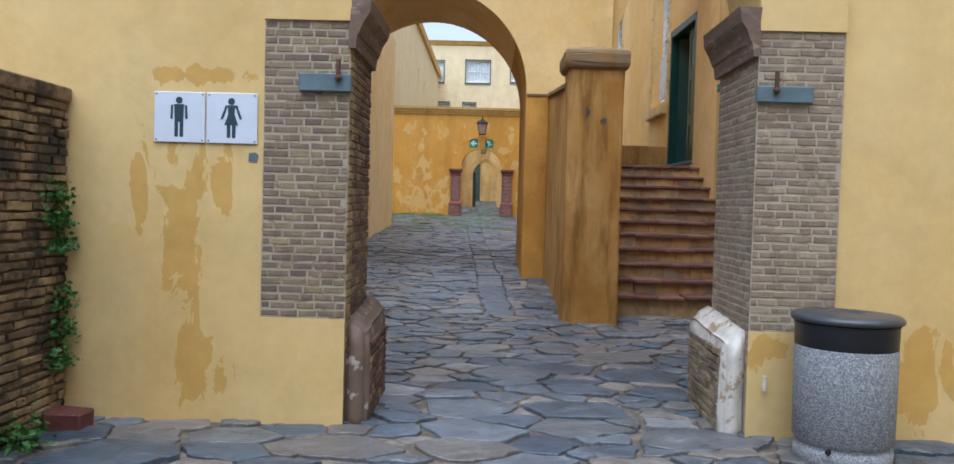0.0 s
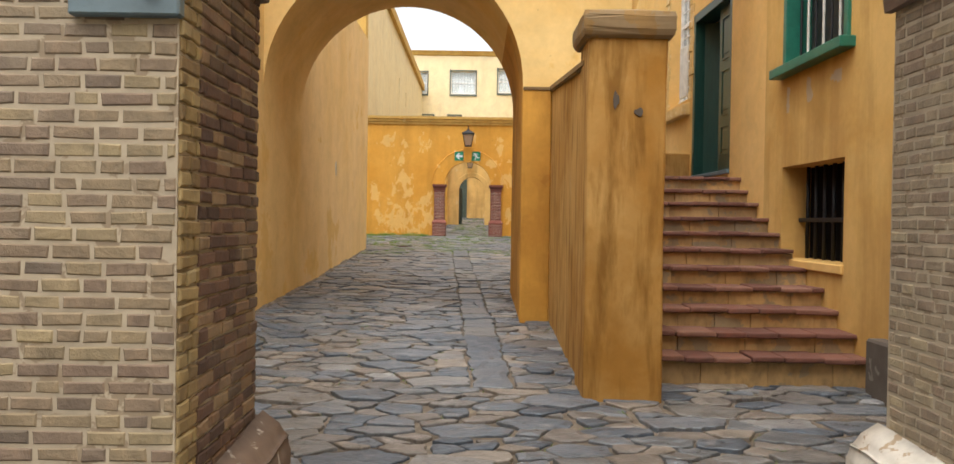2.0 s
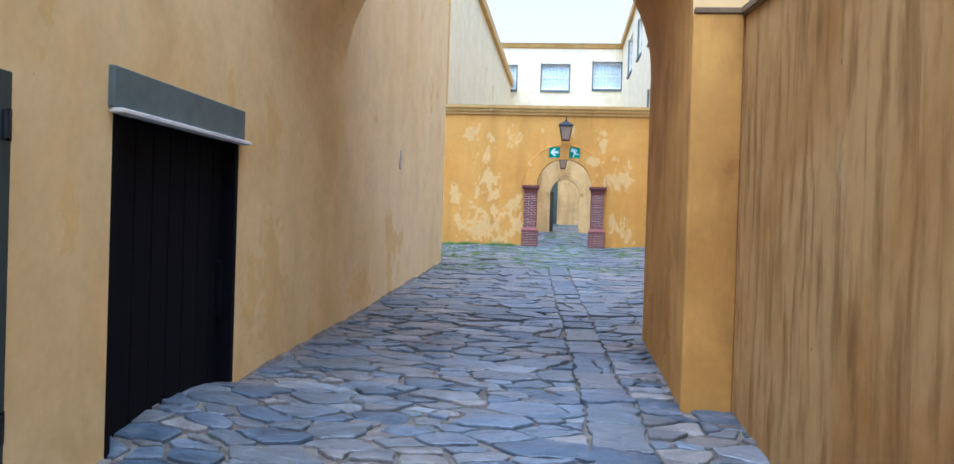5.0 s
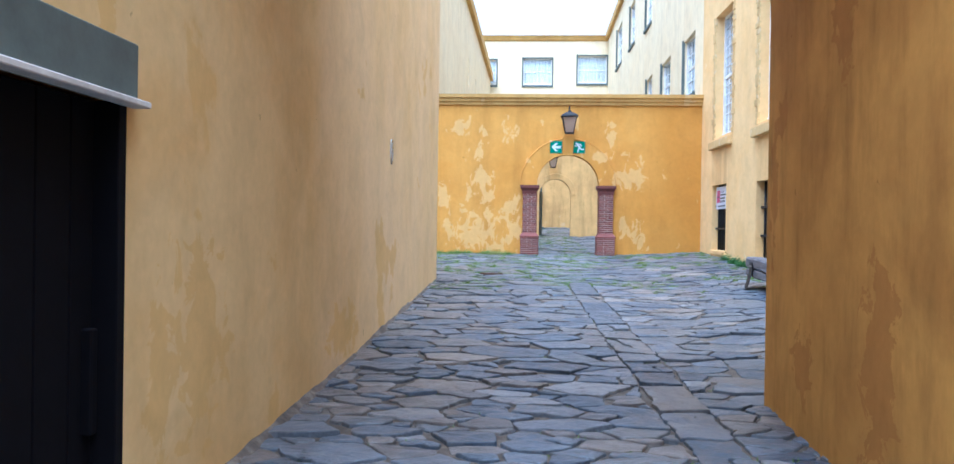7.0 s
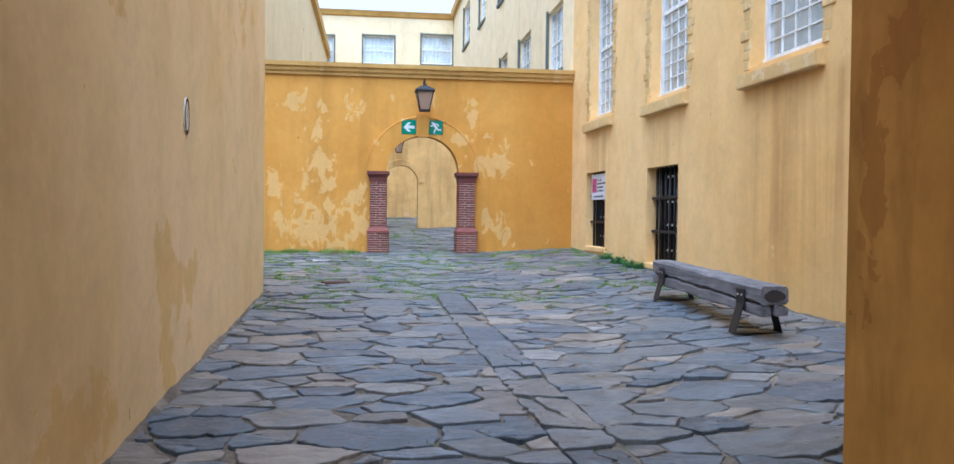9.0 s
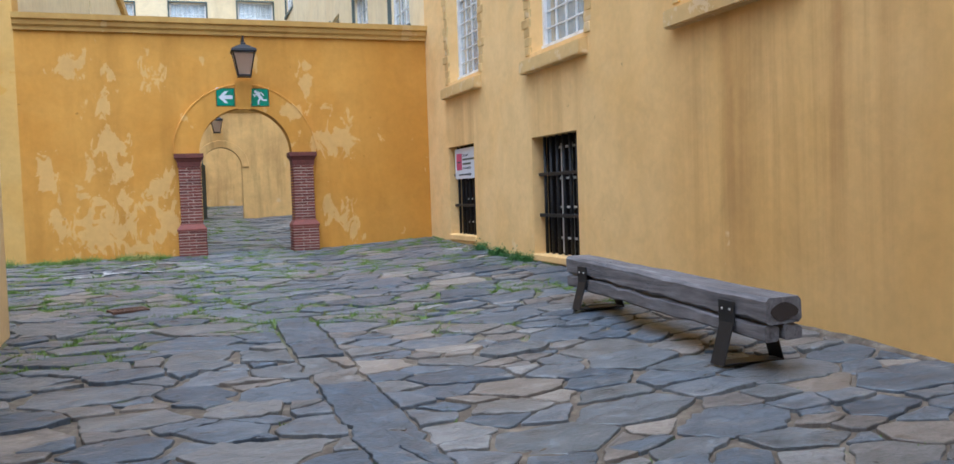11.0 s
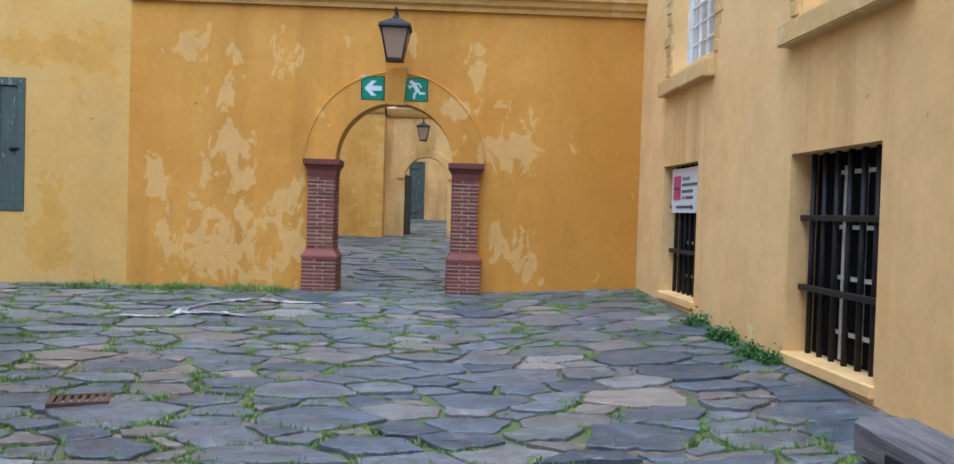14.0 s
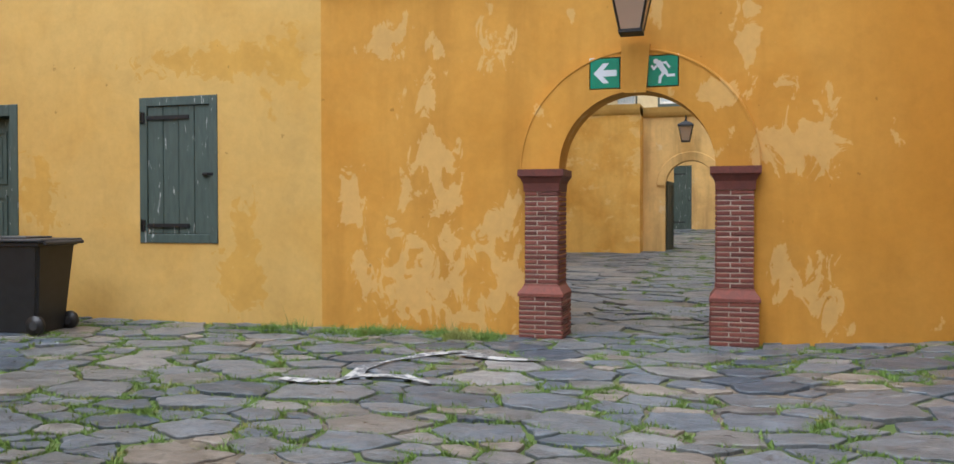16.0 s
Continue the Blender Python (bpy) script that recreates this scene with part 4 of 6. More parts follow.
def parapet():
    bm = bmesh.new()
    prism(bm, [(9.3, 0.0), (12.52, 0.0), (12.52, 3.13), (9.3, 2.83)], 0.835, 1.36, lambda u, v, w: (w + 0.006 * math.sin(v * 3), u, v))
    finish(bm)
    ob = structure(part("wall_parapet", bm, M_stair), "stained ochre parapet wall of the stair")
    bm = bmesh.new()
    prism(bm, [(9.3, 2.83), (12.5, 3.13), (12.5, 3.20), (9.3, 2.90)], 0.80, 1.39, lambda u, v, w: (w, u, v))
    finish(bm)
    bmesh.ops.bevel(bm, geom=bm.edges[:], offset=0.015, segments=2, affect="EDGES")
    part("coping", bm, M_cap, ob, "weathered plaster coping")
    bm = bmesh.new()
    box(bm, (0.81, 9.0, 0.0), (1.41, 9.55, 3.03), 0.03, None, 0.0, 3)
    bmesh.ops.subdivide_edges(bm, edges=[e for e in bm.edges if e.calc_length() > 1], cuts=9)
    for v in bm.verts:
        v.co += 0.012 * noise.noise_vector(v.co * 1.7)
    post = structure(part("wall_stair_post", bm, M_stair, smooth=False), "stained ochre gate post at the stair foot", "post")
    bm = bmesh.new()
    rings = [(0.015, 3.0), (0.04, 3.02), (0.055, 3.06), (0.055, 3.16), (0.04, 3.20), (-0.2, 3.265)]
    levels = [[bm.verts.new(p) for p in ((0.81 - o, 9.0 - o, z), (1.41 + o, 9.0 - o, z), (1.41 + o, 9.55 + o, z), (0.81 - o, 9.55 + o, z))] for o, z in rings]
    for a, b in zip(levels, levels[1:]):
        for i in range(4):
            bm.faces.new((a[i], a[(i + 1) % 4], b[(i + 1) % 4], b[i]))
    bm.faces.new(levels[-1]), bm.faces.new(levels[0][::-1])
    finish(bm)
    bmesh.ops.subdivide_edges(bm, edges=bm.edges[:], cuts=3)
    for v in bm.verts:
        v.co += 0.012 * noise.noise_vector(v.co * 6)
    part("post_cap", bm, M_cap, post, "lichen-stained plaster cap")
    patch = [(1.02, 2.53, 0.05, 0.12), (1.19, 2.44, 0.07, 0.06)]
    for x, z, w, h in patch:
        bm = bmesh.new()
        pts = [(x + w * (0.5 + 0.12 * noise.noise(Vector((a, x * 9, z)))) * math.cos(a), z + h * 0.5 * math.sin(a) * (1 + 0.35 * math.sin(a * 3 + x * 20))) for a in np.linspace(0, 2 * math.pi, 14)[:-1]]
        prism(bm, pts, 8.991, 9.02, lambda u, v, k: (u, k, v))
        part("cement_patch", finish(bm), M_plinth, post, "grey cement patch")


parapet()
structure(boxes("trim_right_plinth", [((3.12, 7.9, 0.0), (3.30, 9.36, 0.70))], M_plinth, bevel=0.02), "dark grey stone plinth", "plinth")

# ---------------------------------------------------------------- windows and doors of the long facade
def facade_matrix(y, z):
    """Local x runs along the wall towards the far end, local y into the wall."""
    turn = math.degrees(math.atan2(0.030, 1.0)) if y > 12 else 0.0
    return Matrix.Translation((facade_x(y), y, z)) @ Matrix(((0, 1, 0, 0), (1, 0, 0, 0), (0, 0, 1, 0), (0, 0, 0, 1))) @ pose(0, 0, 0, 0, 0, -turn)


def local_boxes(name, items, material, parent, label="", bevel=0.0):
    ob = boxes(name, items, material, None, label, bevel)
    ob.parent = parent
    return ob


def sash_window(name, w, h, m, rows, cols, surround, depth=0.10, curtain=True, drape=M_curtain):
    win = empty(name, m, "white sash window with small panes and pale curtains", "window", kind="structure")
    a = w / 2
    f = 0.06
    local_boxes("window_frame", [((-a, depth, 0), (-a + f, depth + 0.1, h)), ((a - f, depth, 0), (a, depth + 0.1, h)), ((-a, depth, h - f), (a, depth + 0.1, h)), ((-a, depth - 0.02, 0), (a, depth + 0.1, 0.10))], M_white, win)
    rails = [((-a + f, depth + 0.02, h * 0.5 - 0.03), (a - f, depth + 0.085, h * 0.5 + 0.03))]
    for i in range(1, cols):
        x = -a + f + (w - 2 * f) * i / cols
        rails.append(((x - 0.0085, depth + 0.03, 0.1), (x + 0.0085, depth + 0.06, h - f)))
    for j in range(1, rows):
        z = 0.1 + (h - 0.1 - f) * j / rows
        rails.append(((-a + f, depth + 0.032, z - 0.0085), (a - f, depth + 0.058, z + 0.0085)))
    local_boxes("glazing_bars", rails, M_white, win)
    pane = local_boxes("pane", [((-a + f, depth + 0.043, 0.1), (a - f, depth + 0.047, h - f))], M_glass, win, "clear glass panes")
    pane.visible_shadow = False
    if curtain:
        bm = bmesh.new()
        n = 40
        cols_ = []
        for i in range(n + 1):
            x = -a + w * i / n
            y = depth + 0.16 + 0.02 * math.sin(i * 1.3)
            cols_.append((bm.verts.new((x, y, 0)), bm.verts.new((x, y, h))))
        for p, q in zip(cols_, cols_[1:]):
            bm.faces.new((p[0], q[0], q[1], p[1]))
        part("curtain", bm, drape, win, "pale hanging curtain", True)
    if surround:
        bm = bmesh.new()
        prism(bm, [(-0.11, -0.25), (0.06, -0.25), (0.19, -0.02), (0.0, -0.06), (-0.11, -0.09)], -a - 0.06, a + 0.13, lambda u, v, w_: (w_, u, v))
        finish(bm)
        bmesh.ops.bevel(bm, geom=bm.edges[:], offset=0.012, segments=2, affect="EDGES")
        part("window_sill", bm, M_quoin, win, "heavy plastered sill")
        z, k = -0.02, 0
        while z < h:
            wd = (0.13, 0.19, 0.16, 0.22)[k % 4] if (k // 2) % 2 else (0.12, 0.15)[k % 2]
            for s in (-1, 1):
                bm = bmesh.new()
                lo, hi = sorted((s * (a + 0.0), s * (a + wd)))
                box(bm, (lo, -0.009 - 0.008 * (k % 3 == 0), z), (hi, 0.03, min(z + 0.115, h)), 0.008, None, 0.006)
                part("quoin", bm, M_quoin, win)
            z += 0.118
            k += 1
    return win


for c, z, w in SASH:
    sash_window("window_sash", w, 2.66, facade_matrix(c, z), 12, 5, True, 0.18)
for y0, y1, z0, z1 in FAR_SASH:
    w = sash_window("window_far", y1 - y0, z1 - z0, facade_matrix((y0 + y1) / 2, z0), 4, 4, False, drape=M_blind)
    local_boxes("window_sill", [((-(y1 - y0) / 2 - 0.06, -0.06, -0.1), ((y1 - y0) / 2 + 0.06, 0.05, -0.003))], M_lintel, w)
    local_boxes("outer_frame", [((-(y1 - y0) / 2 - 0.06, -0.02, 0.0), (-(y1 - y0) / 2 + 0.003, 0.05, z1 - z0 + 0.06)), (((y1 - y0) / 2 - 0.003, -0.02, 0.0), ((y1 - y0) / 2 + 0.06, 0.05, z1 - z0 + 0.06))], M_lintel, w)


def barred_window(m, w, h, d=0.14):
    win = empty("window_barred", m, "barred basement window with black iron grille", "window", kind="structure")
    a = w / 2
    local_boxes("shutter_back", [((-a, d + 0.07, 0), (a, d + 0.1, h))], M_black, win, "black boards behind the bars")
    n = 7
    # old sash behind the bars: two thin stiles and the ends of its cross rails
    for x in (-0.10, 0.16) if d < 0.2 else ():
        local_boxes("sash_stile", [((x - 0.012, d + 0.045, 0.02), (x + 0.012, d + 0.065, h * 0.93))], M_white_old, win, "thin pale sash stile")
    for z in (0.14, 0.40, 0.64, 0.90) if d < 0.2 else ():
        local_boxes("sash_rail", [((-0.3, d + 0.046, h * z - 0.014), (0.3, d + 0.064, h * z + 0.014))], M_white_old, win, "thin pale sash rail")
    for i in range(n):
        bm = bmesh.new()
        x = -a + w * (i + 0.5) / n
        tube(bm, (x, d, 0.0), (x, d, h), 0.022, 8)
        part("bar", bm, M_iron, win, "", True)
    for z in (0.33, 0.68) if d < 0.2 else (0.42,):
        bm = bmesh.new()
        box(bm, (-a - 0.04, d - 0.055, h * z - 0.022), (a + 0.04, d - 0.02, h * z + 0.022), 0.006)
        part("cross_bar", bm, M_iron, win)
    local_boxes("window_sill", [((-a - 0.02, -0.03, -0.09), (a + 0.02, 0.3, -0.003))], M_pale, win, "plastered sill", 0.01)
    return win


for k, (y0, y1, z0, z1) in enumerate(BASEMENT):
    barred_window(facade_matrix((y0 + y1) / 2, z0), y1 - y0, z1 - z0, 0.24 if y0 < 12 else 0.14)


def notice_board(m):
    sign = empty("notice_board", m, "white notice board with pink block, fixed to window bars", "sign")
    local_boxes("board", [((-0.48, 0.06, 0.0), (0.48, 0.075, 0.48))], M_sign_white, sign)
    local_boxes("logo_block", [((0.16, 0.052, 0.14), (0.40, 0.059, 0.40))], M_sign_pink, sign, "plain pink block")
    local_boxes("logo_bar", [((0.2, 0.047, 0.25), (0.34, 0.051, 0.275))], M_sign_ink, sign)
    for t, z, size in (("THE CAPE", 0.345, 0.058), ("ART EXHIBITION", 0.145, 0.05)):
        cu = bpy.data.curves.new("lettering", "FONT")
        cu.body, cu.size, cu.extrude = t, size, 0.001
        ob = new("lettering", cu)
        ob.data.materials.append(M_sign_ink)
        ob.parent = sign
        ob.matrix_basis = Matrix.Translation((0.12, 0.057, z)) @ Matrix(((-1, 0, 0, 0), (0, 0, -1, 0), (0, 1, 0, 0), (0, 0, 0, 1)))
    local_boxes("text_bars", [((-0.40, 0.055, 0.285), (0.12, 0.059, 0.315)), ((-0.25, 0.055, 0.215), (0.12, 0.059, 0.245))], M_lintel, sign, "unreadable grey line of text")
    bm = bmesh.new()
    prism(bm, [(0.3, 0.05), (-0.2, 0.05), (-0.2, 0.035), (-0.28, 0.062), (-0.2, 0.09), (-0.2, 0.075), (0.3, 0.075)], 0.054, 0.059, lambda u, v, w: (u, w, v))
    part("arrow", finish(bm), M_sign_ink, sign, "black arrow")


notice_board(facade_matrix(27.40, 2.19))


def upper_window():
    y0, y1, z0, z1 = GREEN_WINDOW
    w, h = y1 - y0, z1 - z0
    win = empty("window_green", facade_matrix((y0 + y1) / 2, z0), "green framed window with white bars and dark panes", "window", kind="structure")
    a = w / 2
    local_boxes("window_frame", [((-a, -0.03, 0), (-a + 0.09, 0.3, h)), ((a - 0.09, -0.03, 0), (a, 0.3, h)), ((-a, -0.03, h - 0.1), (a, 0.3, h))], M_frame_green, win, "bright green frame", 0.006)
    local_boxes("window_sill", [((-a - 0.1, -0.14, -0.07), (a + 0.1, 0.3, 0.03))], M_frame_green, win, "bright green sill", 0.008)
    local_boxes("dark_pane", [((-a + 0.05, 0.24, 0), (a - 0.05, 0.26, h))], M_plastic, win, "dark window glass")
    for i in range(8):
        x = -a + 0.12 + (w - 0.24) * i / 7
        bm = bmesh.new()
        tube(bm, (x, 0.12, 0.0), (x, 0.12, h), 0.014, 8)
        part("bar", bm, M_white_old if i % 2 == 0 else M_iron, win)
    local_boxes("rail", [((-a + 0.09, 0.10, 0.06), (a - 0.09, 0.14, 0.09))], M_white_old, win)


upper_window()


def panel_leaf(name, w, h, m, material, parent, rows=((0.10, 0.28), (0.34, 0.62), (0.68, 0.94))):
    leaf = local_boxes(name, [((0, 0, 0), (w, 0.045, h))], material, parent)
    leaf.matrix_basis = m
    for a, b in rows:
        bm = bmesh.new()
        t = 0.025
        x0, x1, z0, z1 = 0.14 * w / 0.8, w - 0.14 * w / 0.8, a * h, b * h
        for lo, hi in (((x0, -0.016, z0), (x1, 0.004, z0 + t)), ((x0, -0.016, z1 - t), (x1, 0.004, z1)), ((x0, -0.0155, z0 + t), (x0 + t, 0.004, z1 - t)), ((x1 - t, -0.0155, z0 + t), (x1, 0.004, z1 - t))):
            box(bm, lo, hi)
        box(bm, (x0 + 0.07, -0.012, z0 + 0.07), (x1 - 0.07, 0.004, z1 - 0.07), 0.008)
        part("door_panel", bm, material, leaf)
    return leaf


def landing_door():
    y0, y1, z0, z1 = DOOR_TOP
    w, h = y1 - y0, z1 - z0
    d = empty("door_landing", facade_matrix((y0 + y1) / 2, z0), "dark green panelled double door in a deep reveal", "door", kind="structure")
    a = w / 2
    local_boxes("door_frame", [((-a, 0.0, 0), (-a + 0.10, 0.3, h)), ((a - 0.1, 0.0, 0), (a, 0.3, h)), ((-a, 0.0, h - 0.12), (a, 0.3, h))], M_green, d, "", 0.006)
    panel_leaf("door_leaf", 0.74, h - 0.15, pose(-a + 0.11, 0.12, 0.02), M_green, d)
    panel_leaf("door_leaf", 0.74, h - 0.15, pose(a - 0.11, 0.14, 0.02, 0, 0, 180 - 62) @ pose(0, -0.045, 0), M_green, d)
    local_boxes("threshold", [((-a, -0.03, -0.04), (a, 0.3, 0.012))], M_bluestone, d, "grey worn threshold", 0.006)


landing_door()
board = facade_matrix(15.55, 3.55)
tagged(empty("white_panel", board), "narrow white board on the wall beside the door", "board")
local_boxes("panel_board", [((-0.2, -0.03, 0.0), (0.2, -0.002, 0.78))], M_white_old, bpy.data.objects["white_panel"], "", 0.006)

# ---------------------------------------------------------------- doors of the passage wall
def left_matrix(y, z):
    """Local x runs towards the near end, local y into the wall."""
    return Matrix.Translation((LEFT_X, y, z)) @ Matrix(((0, -1, 0, 0), (1, 0, 0, 0), (0, 0, 1, 0), (0, 0, 0, 1))).to_4x4()


def strap_hinge(m, length, parent, material, flip=1):
    h = boxes("strap_hinge", [((0, -0.012, -0.022), (length * flip, 0.0, 0.022))] if flip > 0 else [((length * flip, -0.012, -0.022), (0, 0.0, 0.022))], material, None, "black iron strap hinge")
    h.parent = parent
    h.matrix_basis = m
    bm = bmesh.new()
    tube(bm, (0, -0.02, -0.06), (0, -0.02, 0.06), 0.018, 10)
    box(bm, (-0.03 * flip - 0.02, -0.014, -0.07), (-0.03 * flip + 0.02, 0.0, 0.07))
    part("hinge_knuckle", bm, material, h)


def plank_door(name, m, w, h, material, label, planks, hinge_side, frame=0.07, hinge_z=(0.13, 0.87)):
    d = empty(name, m, label, "door", kind="structure")
    local_boxes("door_frame", [((0, -0.012, 0), (frame, 0.12, h)), ((w - frame, -0.012, 0), (w, 0.12, h)), ((frame, -0.012, h - frame), (w - frame, 0.12, h)), ((frame, -0.012, 0), (w - frame, 0.12, frame))], material, d, "", 0.004)
    iw = w - 2 * frame
    for i in range(planks):
        bm = bmesh.new()
        box(bm, (frame + iw * i / planks + 0.003, 0.006 + 0.003 * (i % 2), frame + 0.004), (frame + iw * (i + 1) / planks - 0.003, 0.045, h - frame - 0.004), 0.005)
        part("plank", bm, material, d)
    for k in hinge_z:
        x = w - frame * 0.6 if hinge_side > 0 else frame * 0.6
        strap_hinge(pose(x, 0.002, h * k), iw * 0.72, d, M_iron, -hinge_side)
    bm = bmesh.new()
    x = frame * 1.2 if hinge_side > 0 else w - frame * 1.2
    box(bm, (x - 0.07, -0.02, h * 0.46), (x + 0.07, 0.01, h * 0.46 + 0.03), 0.004)
    tube(bm, (x, -0.035, h * 0.46 + 0.015), (x, 0.01, h * 0.46 + 0.015), 0.014, 10)
    part("latch", bm, M_iron, d, "black iron latch")
    return d


green = plank_door("door_store", left_matrix(GREEN_DOOR[0], GREEN_DOOR[2]), GREEN_DOOR[1] - GREEN_DOOR[0], GREEN_DOOR[3] - GREEN_DOOR[2], M_dark_green, "dark green plank store door with iron strap hinges", 4, 1, 0.08)


def hydrant_sign():
    s = empty("hydrant_sign", left_matrix(9.41, 1.58) @ pose(0, -0.002, 0), "small white sign with a red hydrant symbol", "sign")
    local_boxes("board", [((0, -0.010, 0), (0.2, -0.001, 0.21))], M_sign_white, s)
    local_boxes("border", [((0.008, -0.0115, 0.008), (0.192, -0.0102, 0.202))], M_lintel, s, "thin grey border")
    local_boxes("field", [((0.014, -0.013, 0.014), (0.186, -0.0117, 0.196))], M_sign_white, s)
    bm = bmesh.new()
    for lo, hi in (((0.085, -0.016, 0.04), (0.12, -0.0135, 0.14)), ((0.06, -0.0162, 0.145), (0.145, -0.0135, 0.158)), ((0.055, -0.0164, 0.095), (0.16, -0.0135, 0.125)), ((0.05, -0.0166, 0.165), (0.155, -0.0135, 0.18))):
        box(bm, lo, hi, 0.003)
    part("symbol", bm, M_sign_red, s, "red tap symbol")


hydrant_sign()


def black_door():
    y0, y1, z0, z1 = BLACK_DOOR
    d = empty("door_black", left_matrix(y0, 0.38), "open doorway with grey-green lintel, its dark void filled by near-black planks", "door", kind="structure")
    w, h = y1 - y0, z1 - 0.38
    local_boxes("lintel", [((-0.05, -0.035, h - 0.02), (w + 0.02, 0.1, h + 0.20))], M_lintel, d, "weathered grey-green timber lintel", 0.006)
    local_boxes("drip_board", [((-0.04, -0.075, h - 0.045), (w + 0.05, 0.0, h - 0.02))], M_white_old, d, "flaking white drip board", 0.004)
    # planks coloured near black to give the darkness of the opening
    n = 8
    for i in range(n):
        bm = bmesh.new()
        box(bm, (w * i / n + 0.003, 0.10, -0.35), (w * (i + 1) / n - 0.003, 0.14, h - 0.03), 0.004)
        part("plank", bm, M_black, d)
    local_boxes("door_frame", [((0, 0.0, -0.35), (0.06, 0.15, h - 0.03)), ((w - 0.06, 0.0, -0.35), (w, 0.15, h - 0.03))], M_black, d, "", 0.004)
    bm = bmesh.new()
    box(bm, (w - 0.13, 0.06, 0.55), (w - 0.08, 0.11, 0.95), 0.006)
    part("bolt", bm, M_black, d)


black_door()
# faded number plate on the passage wall
mk = tagged(empty("wall_number", left_matrix(18.36, 2.39)), "faded buff oval plate with a brown rim on the wall", "plate")
bm = bmesh.new()
prism(bm, [(0.078 * math.cos(a), 0.15 + 0.135 * math.sin(a)) for a in np.linspace(0, 2 * math.pi, 29)[:-1]], -0.010, 0.0, lambda u, v, w: (u, w, v))
part("plate", finish(bm), M_white_old, mk, "faded buff oval plate")
bm = bmesh.new()
ring = []
for a in np.linspace(0, 2 * math.pi, 29)[:-1]:
    ring.append([bm.verts.new((r * math.cos(a), -0.0125, 0.15 + 1.73 * r * math.sin(a))) for r in (0.062, 0.076)])
for p, q in zip(ring, ring[1:] + ring[:1]):
    bm.faces.new((p[0], p[1], q[1], q[0]))
bmesh.ops.solidify(bm, geom=bm.faces[:], thickness=0.002)
part("rim", bm, M_trim, mk, "brown painted rim")
bm = bmesh.new()
box(bm, (-0.009, -0.0128, -0.085), (0.009, -0.009, 0.085), 0.0, pose(0, 0, 0.15, 0, 24, 0))
part("stroke", bm, M_trim, mk, "brown slanting stroke")

# ---------------------------------------------------------------- gable shutter and door
plank_door("window_shutter", Matrix.Translation((HOUSE_SHUTTER[0], 29.1, HOUSE_SHUTTER[2])), HOUSE_SHUTTER[1] - HOUSE_SHUTTER[0], HOUSE_SHUTTER[3] - HOUSE_SHUTTER[2], M_grey_green, "closed grey-green plank shutter with flaking paint", 4, -1, 0.10, (0.12, 0.86))
gd = empty("door_house", Matrix.Translation((HOUSE_DOOR[0], 29.1, HOUSE_DOOR[2])), "grey-green panelled house door", "door", kind="structure")
dw, dh = HOUSE_DOOR[1] - HOUSE_DOOR[0], HOUSE_DOOR[3] - HOUSE_DOOR[2]
local_boxes("door_frame", [((0, -0.012, 0), (0.12, 0.2, dh)), ((dw - 0.12, -0.012, 0), (dw, 0.2, dh)), ((0.12, -0.012, dh - 0.14), (dw - 0.12, 0.2, dh))], M_grey_green, gd, "", 0.006)
panel_leaf("door_leaf", dw - 0.24, dh - 0.16, pose(0.12, 0.1, 0), M_grey_green, gd)

# far house windows and door, second gate leaf
for x0, x1, z0, z1 in FAR_WINDOWS:
    w = sash_window("window_house", x1 - x0, z1 - z0, Matrix.Translation(((x0 + x1) / 2, 55.0, z0)), 3, 6, False, drape=M_blind)
    local_boxes("outer_frame", [((-(x1 - x0) / 2 - 0.07, -0.05, -0.12), ((x1 - x0) / 2 + 0.07, 0.0, -0.003)), ((-(x1 - x0) / 2 - 0.07, -0.03, 0), (-(x1 - x0) / 2 + 0.002, 0.02, z1 - z0 + 0.1)), (((x1 - x0) / 2 - 0.002, -0.03, 0), ((x1 - x0) / 2 + 0.07, 0.02, z1 - z0 + 0.07)), ((-(x1 - x0) / 2 + 0.002, -0.03, z1 - z0 - 0.002), ((x1 - x0) / 2 - 0.002, 0.02, z1 - z0 + 0.07))], M_lintel, w, "grey-green outer frame")
plank_door("door_far", Matrix.Translation((FAR_DOOR[0], 54.87, 1.7)), FAR_DOOR[1] - FAR_DOOR[0], 2.57, M_grey_green, "tall grey-green plank door", 4, -1, 0.06)
leaf = plank_door("door_gate", Matrix.Translation((-0.93, 42.75, 1.42)) @ pose(0, 0, 0, 0, 0, 84), 1.0, 1.75, M_dark_green, "open dark green gate leaf in the second arch", 5, -1, 0.08, ())

